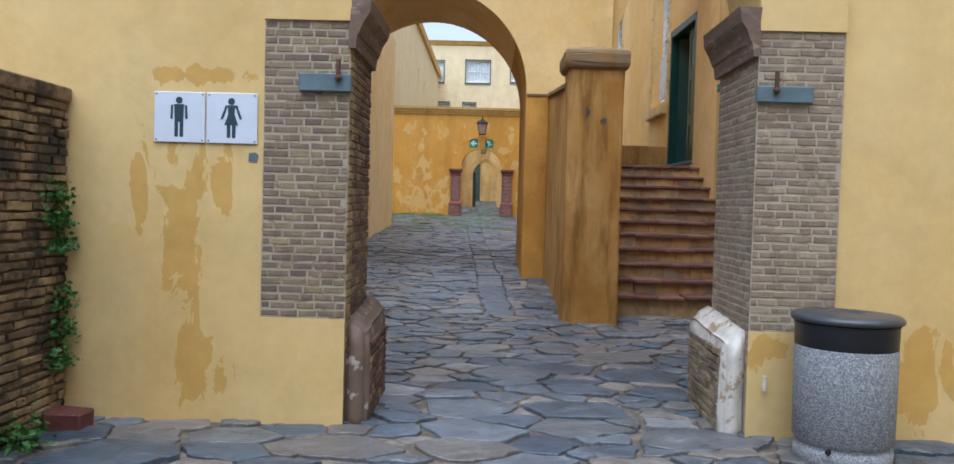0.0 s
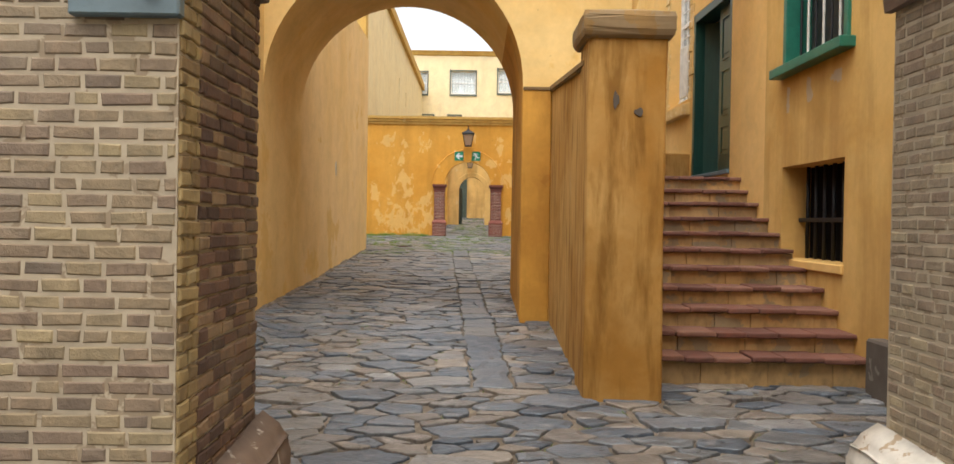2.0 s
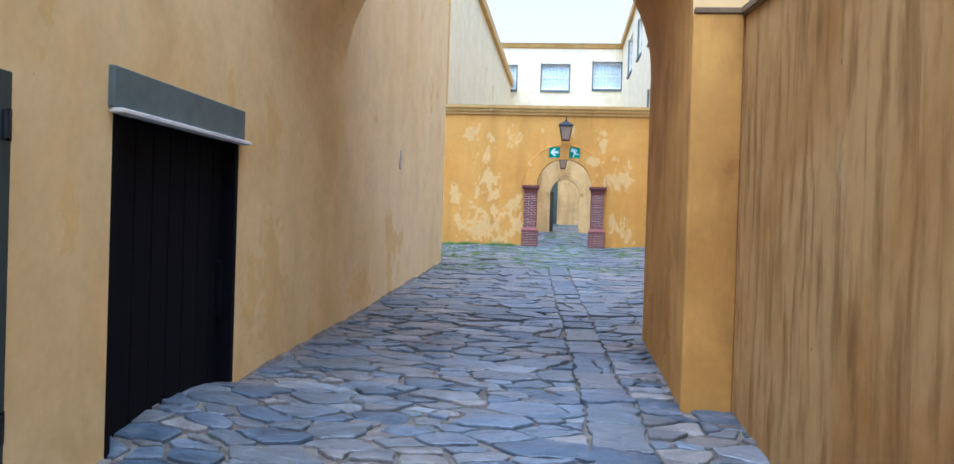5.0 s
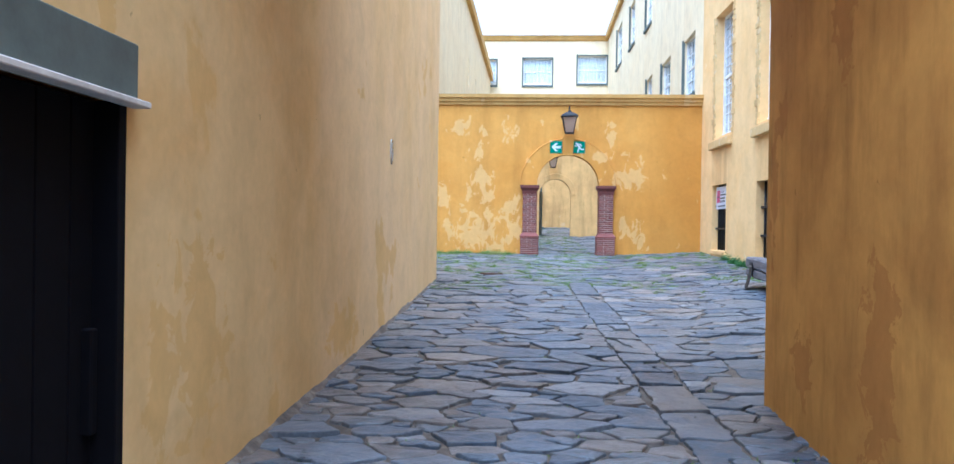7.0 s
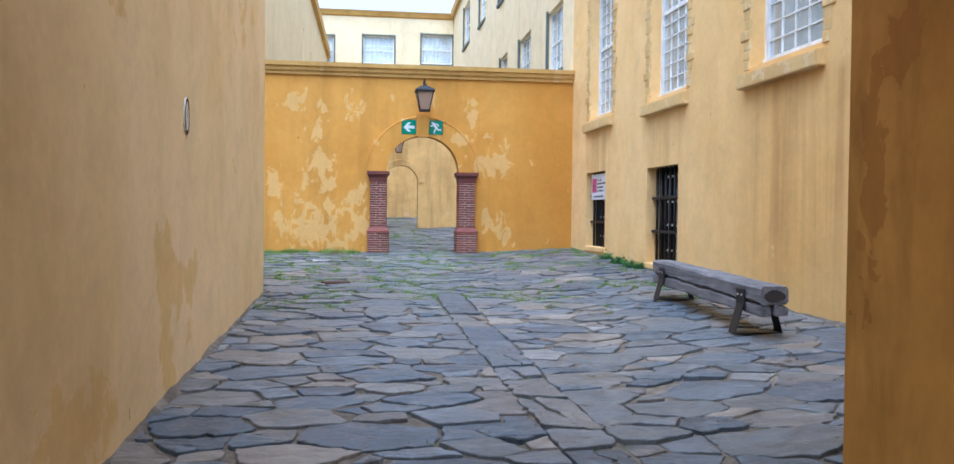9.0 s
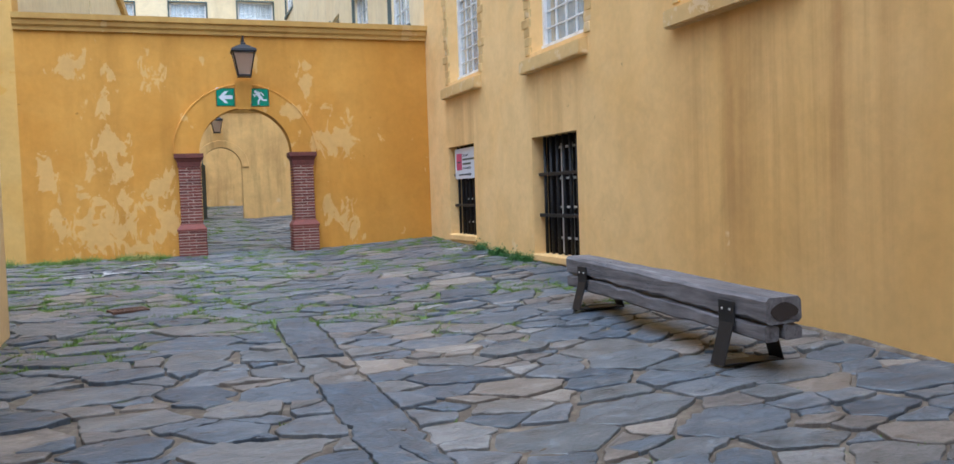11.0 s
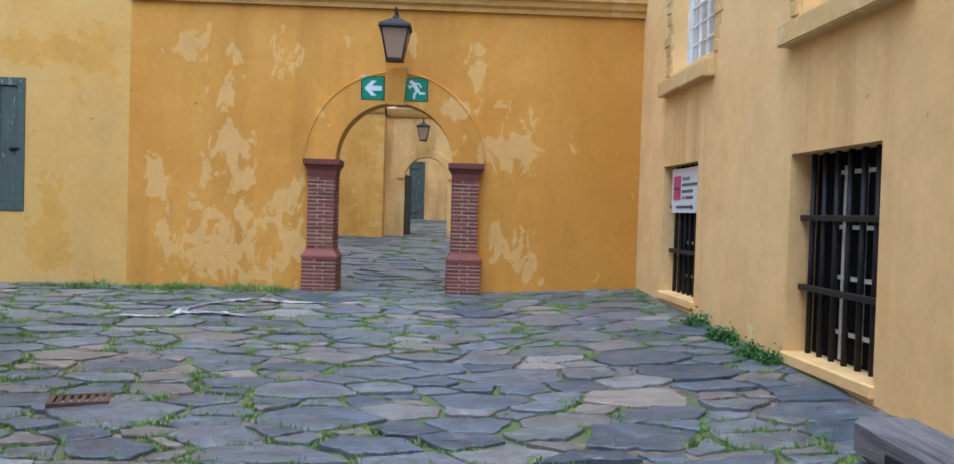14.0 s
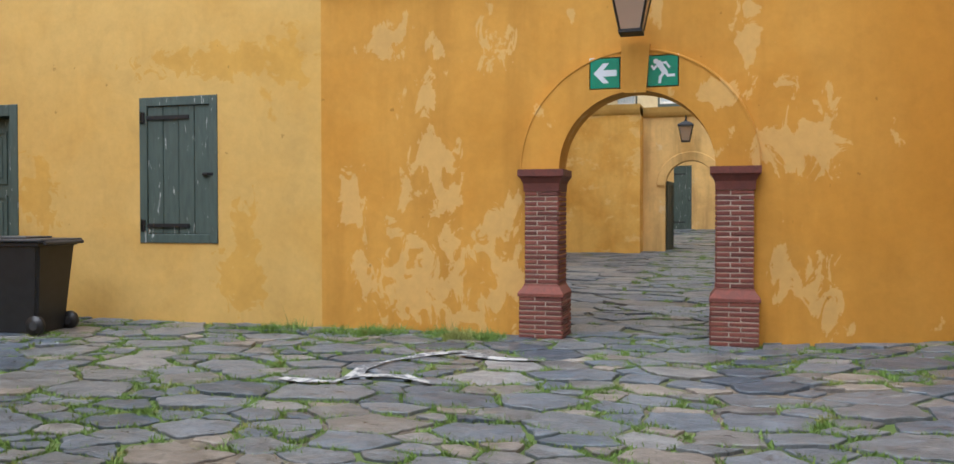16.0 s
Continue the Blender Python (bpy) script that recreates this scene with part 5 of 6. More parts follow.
# ---------------------------------------------------------------- lanterns
def lantern(m, s=1.0):
    lamp = empty("wall_lantern", m, "black square lantern with frosted panes on a wall bracket", "lantern", "", "")
    lamp["group"] = "wall lanterns"
    top, bot, h = 0.165 * s, 0.092 * s, 0.37 * s
    for sx in (-1, 1):
        for sy in (-1, 1):
            bm = bmesh.new()
            tube(bm, (sx * bot, sy * bot, 0), (sx * top, sy * top, h), 0.012 * s, 6)
            part("corner_bar", bm, M_iron, lamp)
    for name, k, z in (("bottom_rim", bot, 0.0), ("top_rim", top, h)):
        bm = bmesh.new()
        levels = [[bm.verts.new((a * r, b * r, z + dz)) for a, b in ((-1, -1), (1, -1), (1, 1), (-1, 1))] for r, dz in ((k + 0.014 * s, -0.014 * s), (k + 0.014 * s, 0.014 * s), (k - 0.014 * s, 0.014 * s), (k - 0.014 * s, -0.014 * s))]
        for a, b in zip(levels, levels[1:] + levels[:1]):
            for i in range(4):
                bm.faces.new((a[i], a[(i + 1) % 4], b[(i + 1) % 4], b[i]))
        part(name, finish(bm), M_iron, lamp)
    bm = bmesh.new()
    box(bm, (-bot, -bot, -0.012), (bot, bot, 0.0))
    part("floor_plate", bm, M_iron, lamp)
    for k in range(4):
        bm = bmesh.new()
        q = pose(0, 0, 0, 0, 0, 90 * k)
        vs = [bm.verts.new(q @ Vector(p)) for p in ((-bot, -bot, 0.01), (bot, -bot, 0.01), (top, -top, h), (-top, -top, h))]
        bm.faces.new(vs)
        bmesh.ops.solidify(bm, geom=bm.faces[:], thickness=0.004)
        part("pane", bm, M_lamp_glass, lamp, "frosted pane")
    bm = bmesh.new()
    lv = []
    for r, z in ((top + 0.03, h + 0.005), (top + 0.025, h + 0.035), (0.07 * s, h + 0.11 * s), (0.04 * s, h + 0.12 * s), (0.035 * s, h + 0.15 * s), (0.02 * s, h + 0.16 * s)):
        lv.append([bm.verts.new((a * r, b * r, z)) for a, b in ((-1, -1), (1, -1), (1, 1), (-1, 1))])
    for a, b in zip(lv, lv[1:]):
        for i in range(4):
            bm.faces.new((a[i], a[(i + 1) % 4], b[(i + 1) % 4], b[i]))
    bm.faces.new(lv[-1]), bm.faces.new(lv[0][::-1])
    part("roof", finish(bm), M_iron, lamp)
    bm = bmesh.new()
    tube(bm, (0, 0, h + 0.15 * s), (0, 0, h + 0.26 * s), 0.018, 8)
    tube(bm, (0, 0, h + 0.25 * s), (0, 0.45, h + 0.25 * s), 0.014, 8)
    tube(bm, (0, 0.12, h + 0.25 * s), (0, 0.45, h + 0.02 * s), 0.010, 8)
    part("bracket", bm, M_iron, lamp)
    return lamp


lantern(pose(-0.365, 28.66, 3.93))
lantern(pose(-0.44, 41.96, 4.10), 1.0)

# ---------------------------------------------------------------- signs
def disc(bm, x, z, r, y0, y1, n=20):
    prism(bm, [(x + r * math.cos(a), z + r * math.sin(a)) for a in np.linspace(0, 2 * math.pi, n + 1)[:-1]], y0, y1, lambda u, v, w: (u, w, v))


def limb(bm, pts, width, y0, y1):
    for k, ((x0, z0), (x1, z1)) in enumerate(zip(pts, pts[1:])):
        d = Vector((x1 - x0, z1 - z0)).normalized() * width / 2
        n = Vector((-d.y, d.x))
        q = [(x0 - d.x + n.x, z0 - d.y + n.y), (x0 - d.x - n.x, z0 - d.y - n.y), (x1 + d.x - n.x, z1 + d.y - n.y), (x1 + d.x + n.x, z1 + d.y + n.y)]
        prism(bm, q, y0 - 0.0002 * k, y1, lambda u, v, w: (u, w, v))


def toilet_sign(x0, female):
    s = empty("toilet_sign", Matrix.Translation((x0, 5.098, 1.835)), "white square toilet sign with dark symbol on yellow wall", "sign", group="toilet signs")
    local_boxes("board", [((0, -0.012, 0), (0.315, 0.0, 0.31))], M_sign_white, s, "", 0.003)
    for x in (0.015, 0.30):
        for z in (0.015, 0.295):
            bm = bmesh.new()
            disc(bm, x, z, 0.005, -0.015, -0.011, 10)
            part("screw", finish(bm), M_rust, s)
    bm = bmesh.new()
    disc(bm, 0.155, 0.258, 0.021, -0.0145, -0.0118)
    flat = lambda u, v, w: (u, w, v)
    if female:
        prism(bm, [(0.132, 0.234), (0.178, 0.234), (0.174, 0.18), (0.198, 0.112), (0.112, 0.112), (0.136, 0.18)], -0.0145, -0.0118, flat)
        limb(bm, [(0.124, 0.226), (0.098, 0.155)], 0.014, -0.0142, -0.0118)
        limb(bm, [(0.186, 0.226), (0.212, 0.155)], 0.014, -0.0142, -0.0118)
    else:
        prism(bm, [(0.124, 0.234), (0.186, 0.234), (0.181, 0.125), (0.129, 0.125)], -0.0145, -0.0118, flat)
        limb(bm, [(0.112, 0.222), (0.109, 0.15)], 0.014, -0.0142, -0.0118)
        limb(bm, [(0.198, 0.222), (0.201, 0.15)], 0.014, -0.0142, -0.0118)
    limb(bm, [(0.139, 0.13), (0.139, 0.045)], 0.022, -0.0139, -0.0118)
    limb(bm, [(0.171, 0.13), (0.171, 0.045)], 0.022, -0.0139, -0.0118)
    part("symbol", finish(bm), M_sign_ink, s, "dark symbol")


toilet_sign(-2.088, False)
toilet_sign(-1.764, True)


def exit_sign(x0, arrow):
    s = empty("exit_sign", Matrix.Translation((x0, 29.048, 3.49)), "green emergency exit sign with a white " + ("arrow" if arrow else "running symbol"), "sign", group="exit signs")
    local_boxes("board", [((0, -0.008, 0), (0.295, 0.0, 0.3))], M_sign_white, s)
    local_boxes("field", [((0.01, -0.0105, 0.01), (0.285, -0.0082, 0.29))], M_sign_green, s, "green field")
    bm = bmesh.new()
    if arrow:
        prism(bm, [(0.04, 0.15), (0.13, 0.245), (0.19, 0.245), (0.13, 0.18), (0.26, 0.18), (0.26, 0.12), (0.13, 0.12), (0.19, 0.055), (0.13, 0.055)], -0.0125, -0.0103, lambda u, v, w: (u, w, v))
    else:
        disc(bm, 0.085, 0.24, 0.024, -0.0125, -0.0103)
        limb(bm, [(0.115, 0.215), (0.16, 0.145)], 0.05, -0.0125, -0.0103)
        limb(bm, [(0.10, 0.205), (0.065, 0.17), (0.05, 0.195)], 0.02, -0.0121, -0.0103)
        limb(bm, [(0.13, 0.22), (0.175, 0.225), (0.205, 0.185)], 0.02, -0.0119, -0.0103)
        limb(bm, [(0.165, 0.14), (0.195, 0.105), (0.245, 0.105)], 0.026, -0.0117, -0.0103)
        limb(bm, [(0.155, 0.13), (0.125, 0.09), (0.12, 0.045)], 0.026, -0.0115, -0.0103)
    part("symbol", finish(bm), M_sign_white, s, "white symbol")


exit_sign(-0.80, True)
exit_sign(-0.26, False)

bm = bmesh.new()
prism(bm, [(-1.50, 1.73), (-1.45, 1.725), (-1.44, 1.77), (-1.46, 1.785), (-1.50, 1.78)], 5.094, 5.11, lambda u, v, w: (u, w, v))
structure(part("trim_cement_patch", finish(bm), M_bluestone), "small grey cement patch on the gate wall", "patch")

# blue-grey plaques and hooks on the gate piers
for x0, x1, z0, z1, hx in ((-1.19, -0.872, 2.165, 2.275, -0.945), (1.592, 1.93, 2.165, 2.265, 1.70)):
    pl = empty("pier_plaque", Matrix.Translation((0, 0, 0)), "blue-grey stone plaque let into the brick pier", "plaque", group="pier plaques")
    local_boxes("plaque", [((x0, 5.05, z0), (x1, 5.10, z1))], M_bluestone, pl, "", 0.006)
    bm = bmesh.new()
    tube(bm, (hx, 5.03, z1 - 0.04), (hx, 5.03, z1 + 0.08), 0.014, 10)
    tube(bm, (hx, 5.03, z1 - 0.02), (hx, 5.12, z1 - 0.02), 0.011, 8)
    bmesh.ops.create_uvsphere(bm, u_segments=10, v_segments=6, radius=0.022, matrix=Matrix.Translation((hx, 5.03, z1 - 0.03)))
    part("hook", bm, M_rust, pl, "rusted iron pintle")
bm = bmesh.new()
tube(bm, (1.705, 5.06, 0.41), (1.705, 5.06, 0.50), 0.012, 8)
tube(bm, (1.705, 5.06, 0.44), (1.705, 5.10, 0.44), 0.01, 8)
tagged(part("wall_tap", bm, M_white_old), "small pale tap fixed to the pier base", "tap")

# ---------------------------------------------------------------- bins
def litter_bin():
    g = ground_z(2.05, 4.74)
    b = empty("litter_bin", pose(2.05, 4.74, g - 0.01), "round concrete litter bin with a black metal lid, beside the gate", "bin")
    bm = bmesh.new()
    lathe(bm, [(0.255, 0.0), (0.268, 0.01), (0.268, 0.10), (0.246, 0.115), (0.256, 0.13), (0.272, 0.15), (0.278, 0.66), (0.270, 0.675), (0.2, 0.678)], 40)
    part("drum", bm, M_speckle, b, "speckled exposed aggregate drum", True)
    bm = bmesh.new()
    lathe(bm, [(0.26, 0.66), (0.275, 0.668), (0.278, 0.79), (0.283, 0.80), (0.272, 0.805)], 40)
    part("collar", bm, M_plastic, b, "black metal collar", True)
    bm = bmesh.new()
    lathe(bm, [(0.283, 0.808), (0.299, 0.812), (0.303, 0.83), (0.285, 0.85), (0.10, 0.862), (0.09, 0.85), (0.03, 0.85)], 40)
    part("lid", bm, M_plastic_lid, b, "dark rusted lid with a hole", True)
    bm = bmesh.new()
    tube(bm, (-0.17, -0.23, 0.12), (-0.185, -0.26, 0.12), 0.016, 10)
    part("drain_plug", bm, M_iron, b)


litter_bin()


def wheelie_bin():
    g = ground_z(-6.7, 28.15)
    b = empty("wheelie_bin", pose(-6.64, 28.2, g - 0.005, 0, 0, 4), "black wheeled refuse bin with closed lid, against the wall", "bin")
    bm = bmesh.new()
    lv = []
    for x0, x1, d, z in ((-0.36, 0.25, 0.22, 0.02), (-0.37, 0.27, 0.23, 0.2), (-0.42, 0.335, 0.28, 0.92), (-0.44, 0.345, 0.295, 0.925), (-0.44, 0.345, 0.295, 0.96)):
        lv.append([bm.verts.new(p) for p in ((x0, -d, z), (x1, -d, z), (x1, d, z), (x0, d, z))])
    for p, q in zip(lv, lv[1:]):
        for i in range(4):
            bm.faces.new((p[i], p[(i + 1) % 4], q[(i + 1) % 4], q[i]))
    bm.faces.new(lv[-1]), bm.faces.new(lv[0][::-1])
    finish(bm)
    bmesh.ops.bevel(bm, geom=[e for e in bm.edges if abs(e.verts[0].co.z - e.verts[1].co.z) > 0.1], offset=0.03, segments=3, affect="EDGES")
    part("body", bm, M_plastic, b)
    bm = bmesh.new()
    box(bm, (-0.47, -0.315, 0.965), (0.40, 0.315, 1.0), 0.015, None, 0.0, 2)
    box(bm, (-0.32, -0.2, 1.0), (0.12, 0.2, 1.022), 0.01)
    tube(bm, (0.42, -0.28, 0.96), (0.42, 0.28, 0.96), 0.02, 10)
    part("lid", bm, M_plastic_lid, b, "dark grey lid")
    for y in (-0.25, 0.25):
        bm = bmesh.new()
        tube(bm, (0.27, y - 0.028, 0.105), (0.27, y + 0.028, 0.105), 0.10, 24)
        w = part("wheel", bm, M_plastic, b, "", True)
        bm = bmesh.new()
        tube(bm, (0.27, y - 0.034, 0.105), (0.27, y + 0.034, 0.105), 0.045, 16)
        part("hub", bm, M_plastic_lid, w)
    for k in range(2):
        bm = bmesh.new()
        for i in range(5 - k):
            x = -0.34 + 0.032 * i + 0.02 * k
            box(bm, (x, -0.268 - 0.012 + 0.012 * k, 0.80 - 0.065 * k), (x + 0.02, -0.25, 0.85 - 0.065 * k))
        part("lettering", bm, M_white_old, b, "unreadable pale stencil marks")


wheelie_bin()

# ---------------------------------------------------------------- timber bench
M_rot = painted("rotted_end_grain", (0.035, 0.026, 0.022), 0.95, (0.12, 0.07, 0.045), 0.0, 0.6, 12.0)


def bench():
    g = ground_z(2.2, 20.5)
    b = empty("timber_bench", pose(2.2, 20.49, g), "heavy weathered grey timber beam bench on black steel legs", "bench")
    L = 1.445

    def beam(name, x0, x1, z0, z1, y0, y1, seed, label, r=0.03):
        bm = bmesh.new()
        n = 46
        ring = []
        for i in range(n + 1):
            y = y0 + (y1 - y0) * i / n
            sec = [(x0 + r, z0), (x1 - r, z0), (x1, z0 + r), (x1, (z0 + z1) / 2), (x1, z1 - r), (x1 - r, z1), ((x0 + x1) / 2, z1), (x0 + r, z1), (x0, z1 - r), (x0, (z0 + z1) / 2), (x0, z0 + r)]
            row = []
            for k, (x, z) in enumerate(sec):
                q = noise.noise_vector(Vector((x * 2, y * 1.3, z * 2 + seed)))
                f = noise.noise_vector(Vector((x * 9, y * 6, z * 9 + seed)))
                row.append(bm.verts.new((x + 0.010 * q.x + 0.006 * f.x, y, z + 0.0302 * y + 0.009 * q.z + (0.005 if z > 0.4 else 0.020) * f.z)))
            ring.append(row)
        m = len(ring[0])
        for p, q in zip(ring, ring[1:]):
            for i in range(m):
                bm.faces.new((p[i], p[(i + 1) % m], q[(i + 1) % m], q[i]))
        bm.faces.new(ring[0][::-1]), bm.faces.new(ring[-1])
        return part(name, finish(bm), M_timber, b, label)

    beam("beam", -0.195, 0.07, 0.298, 0.458, -L + 0.05, L - 0.03, 1.0, "upper split beam", 0.024)
    beam("lower_beam", -0.197, -0.10, 0.186, 0.288, -L + 0.06, L - 0.05, 5.0, "lower split half of the beam", 0.014)
    beam("lower_beam", -0.075, 0.055, 0.195, 0.284, -L + 0.04, L - 0.05, 9.0, "lower split half of the beam", 0.014)
    beam("core", -0.155, 0.02, 0.24, 0.40, -L + 0.22, L - 0.06, 3.0, "dark split heart of the beam")
    # flat dark patch: rot, and the hollow's shade given by colour
    bm = bmesh.new()
    pts = [(-0.062 + 0.100 * (1 + 0.3 * noise.noise(Vector((math.cos(a), math.sin(a), 3.0)))) * math.cos(a), 0.378 - 0.0302 * L + 0.054 * (1 + 0.5 * noise.noise(Vector((math.cos(a), math.sin(a), 8.0)))) * math.sin(a)) for a in np.linspace(0, 2 * math.pi, 18)[:-1]]
    prism(bm, pts, -L + 0.044, -L + 0.07, lambda u, v, w: (u, w, v))
    part("end_hollow_patch", finish(bm), M_rot, b, "rotted beam end, the hollow's darkness put in as a dark patch")
    bm = bmesh.new()
    box(bm, (-0.15, -L + 0.20, 0.4145), (0.0, -L + 0.42, 0.4175), 0.0, pose(0, 0, 0, 1.73))
    part("name_plate", bm, M_plastic, b, "small black plate with white lettering")
    bm = bmesh.new()
    for i in range(2):
        box(bm, (-0.13, -L + 0.26 + 0.07 * i, 0.4176), (-0.02, -L + 0.285 + 0.07 * i, 0.419), 0.0, pose(0, 0, 0, 1.73))
    part("plate_text", bm, M_white_old, b, "unreadable white bars")
    for y in (-1.03, 1.06):
        zt = 0.30 + 0.0302 * y
        gz = ground_z(2.2, 20.49 + y) - g
        for s in (-1, 1):
            side_x = -0.213 if s < 0 else 0.090
            bm = bmesh.new()
            box(bm, (side_x - 0.005, y - 0.085, zt - 0.06), (side_x + 0.005, y + 0.085, zt + 0.10), 0.004)
            q = Matrix.Translation((side_x, y, zt - 0.04)) @ pose(0, 0, 0, 0, -s * 16, 0)
            box(bm, (-0.005, -0.072, -(zt - 0.05 - gz) * 1.06), (0.005, 0.072, 0.0), 0.003, q)
            leg = part("leg", bm, M_iron, b, "bent black steel strap leg")
            for dy in (-0.04, 0.04):
                bm = bmesh.new()
                tube(bm, (side_x + s * 0.003, y + dy, zt + 0.045), (side_x + s * 0.011, y + dy, zt + 0.045), 0.008, 8)
                part("bolt", bm, M_white_old, leg)
        bm = bmesh.new()
        box(bm, (-0.28, y - 0.07, gz + 0.008), (0.16, y + 0.07, gz + 0.018), 0.003)
        part("ground_strap", bm, M_iron, b)


bench()

# ---------------------------------------------------------------- drain, paint mark, loose brick
gr = empty("drain_grate", pose(-1.87, 23.70, ground_z(-1.87, 23.7) + 0.026, 0, 0, 18), "rusted square drain grate set in the paving", "grate")
local_boxes("rim", [((-0.17, -0.13, -0.03), (-0.14, 0.13, 0.01)), ((0.14, -0.13, -0.03), (0.17, 0.13, 0.01)), ((-0.14, -0.13, -0.03), (0.14, -0.10, 0.0098)), ((-0.14, 0.10, -0.03), (0.14, 0.13, 0.0098))], M_rust, gr)
for i in range(6):
    local_boxes("slat", [((-0.125 + 0.045 * i, -0.10, -0.03), (-0.10 + 0.045 * i, 0.10, 0.006))], M_rust, gr)
bm = bmesh.new()
box(bm, (-2.60, 4.78, ground_z(-2.6, 4.9) - 0.03), (-2.38, 4.98, ground_z(-2.6, 4.9) + 0.10), 0.012, None, 0.01)
tagged(part("loose_brick", bm, M_brick_red), "loose red brick lying against the garden wall", "brick")
bm = bmesh.new()
pts = [(-2.85, 26.82), (-2.62, 26.78), (-2.40, 26.80), (-2.33, 27.02), (-2.38, 27.3), (-2.28, 27.6), (-2.05, 27.95), (-1.80, 28.12), (-1.5, 28.05)]
pts2 = [(-2.3, 27.05), (-1.95, 27.1), (-1.65, 26.92)]
pts3 = [(-1.75, 28.0), (-1.35, 27.9), (-1.0, 27.92)]
for line in (pts, pts2, pts3):
    sides = []
    for k, p in enumerate(line):
        a, c = Vector(line[max(k - 1, 0)]), Vector(line[min(k + 1, len(line) - 1)])
        d = (c - a).normalized()
        nrm = Vector((-d.y, d.x)) * (0.048 + 0.034 * math.sin(k * 2.3))
        sides.append([bm.verts.new((p[0] + s * nrm.x, p[1] + s * nrm.y, ground_z(*p) + 0.021)) for s in (-1, 1)])
    for a, c in zip(sides, sides[1:]):
        bm.faces.new((a[0], c[0], c[1], a[1]))
mark = structure(part("trim_paint_mark", bm, M_chalk), "worn white paint line across the flagstones", "paint mark")

# ---------------------------------------------------------------- plants
def leaf_clump(name, centre, radius, count, size, label, category, seed, flat=1.0):
    rnd = random.Random(seed)
    bm = bmesh.new()
    for _ in range(count):
        d = Vector((rnd.gauss(0, 1), rnd.gauss(0, 1), abs(rnd.gauss(0, 0.8)) * flat)) * 0.5
        p = Vector(centre) + Vector((d.x * radius[0], d.y * radius[1], d.z * radius[2]))
        q = Euler((rnd.uniform(-1.0, 1.0), rnd.uniform(-1.0, 1.0), rnd.uniform(0, 6.3))).to_matrix()
        s = size * rnd.uniform(0.6, 1.4)
        vs = [bm.verts.new(p + q @ Vector(c) * s) for c in ((0, 0, 0), (0.42, 0.45, 0.12), (0, 1.1, 0.0), (-0.42, 0.45, 0.12))]
        bm.faces.new((vs[0], vs[1], vs[2])), bm.faces.new((vs[0], vs[2], vs[3]))
    return tagged(part(name, bm, M_leaf), label, category, kind="stuff")


for k in range(9):
    y = 24.75 + 0.215 * k + 0.06 * math.sin(k * 2.1)
    big = 0.7 + 0.45 * math.sin(k * 1.7 + 0.6)
    leaf_clump("weed_clump", (facade_x(y) - 0.09 - 0.05 * (k % 2), y, ground_z(2.6, y) + 0.01), (0.10 * big, 0.12 * big, 0.11 * big), int(420 * big), 0.026, "low bushy green weed at the facade foot", "weed", 30 + k)
for k, (z, n) in enumerate(((0.45, 160), (0.62, 130), (0.8, 110), (1.15, 120), (1.3, 170), (1.45, 120))):
    leaf_clump("creeper", (-2.595, 4.95 + 0.05 * math.sin(k), z), (0.08, 0.12, 0.16), n, 0.032, "green creeper hanging on the brick wall corner", "creeper", 50 + k)
leaf_clump("weed_clump", (-2.54, 4.45, ground_z(-2.6, 4.45) + 0.03), (0.12, 0.14, 0.18), 220, 0.035, "low green weeds at the garden wall foot", "weed", 61)



# ---------------------------------------------------------------- bricks of piers, pillars and garden wall
for k, (pier, faces) in enumerate(PIERS):
    brick_pieces(pier, M_brick_tan if k else M_brick_old, faces[:1] if k == 0 else faces, 0.049, 0.0105, [0.12, 0.115, 0.16, 0.13, 0.08], 0.0035, 10 + k)
    if k == 0:
        put, u0, u1, v0, v1 = faces[1]
        brick_pieces(pier, M_brick_lichen, [(put, u0, u0 + 0.17, v0, v1)], 0.049, 0.009, [0.17, 0.09, 0.08], 0.011, 16, skew=0.005)
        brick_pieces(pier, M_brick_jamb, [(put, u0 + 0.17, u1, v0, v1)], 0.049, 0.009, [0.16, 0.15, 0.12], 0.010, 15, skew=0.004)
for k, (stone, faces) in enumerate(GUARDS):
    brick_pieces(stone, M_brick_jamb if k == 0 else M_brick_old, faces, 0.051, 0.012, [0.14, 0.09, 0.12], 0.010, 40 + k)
for pillar, faces, seed in PILLARS:
    brick_pieces(pillar, M_brick_red, faces, 0.0475, 0.0115, [0.2, 0.2, 0.1], 0.006, seed, skew=0.002, bond=0.62)
brick_pieces(garden_wall, M_brick_dark, [(lambda u, v, w: (-2.64 + w, u, v), 3.9, 5.09, -0.1, 2.06)], 0.056, 0.016, [0.2, 0.15, 0.1, 0.26], 0.018, 31, skew=0.008)


# ---------------------------------------------------------------- slate flagstones
def clip(poly, nx, ny, d):
    out = []
    for i in range(len(poly)):
        p, q = poly[i], poly[(i + 1) % len(poly)]
        a, b = p[0] * nx + p[1] * ny - d, q[0] * nx + q[1] * ny - d
        if a <= 0:
            out.append(p)
        if (a < 0 < b) or (b < 0 < a):
            t = a / (a - b)
            out.append((p[0] + t * (q[0] - p[0]), p[1] + t * (q[1] - p[1])))
    return out


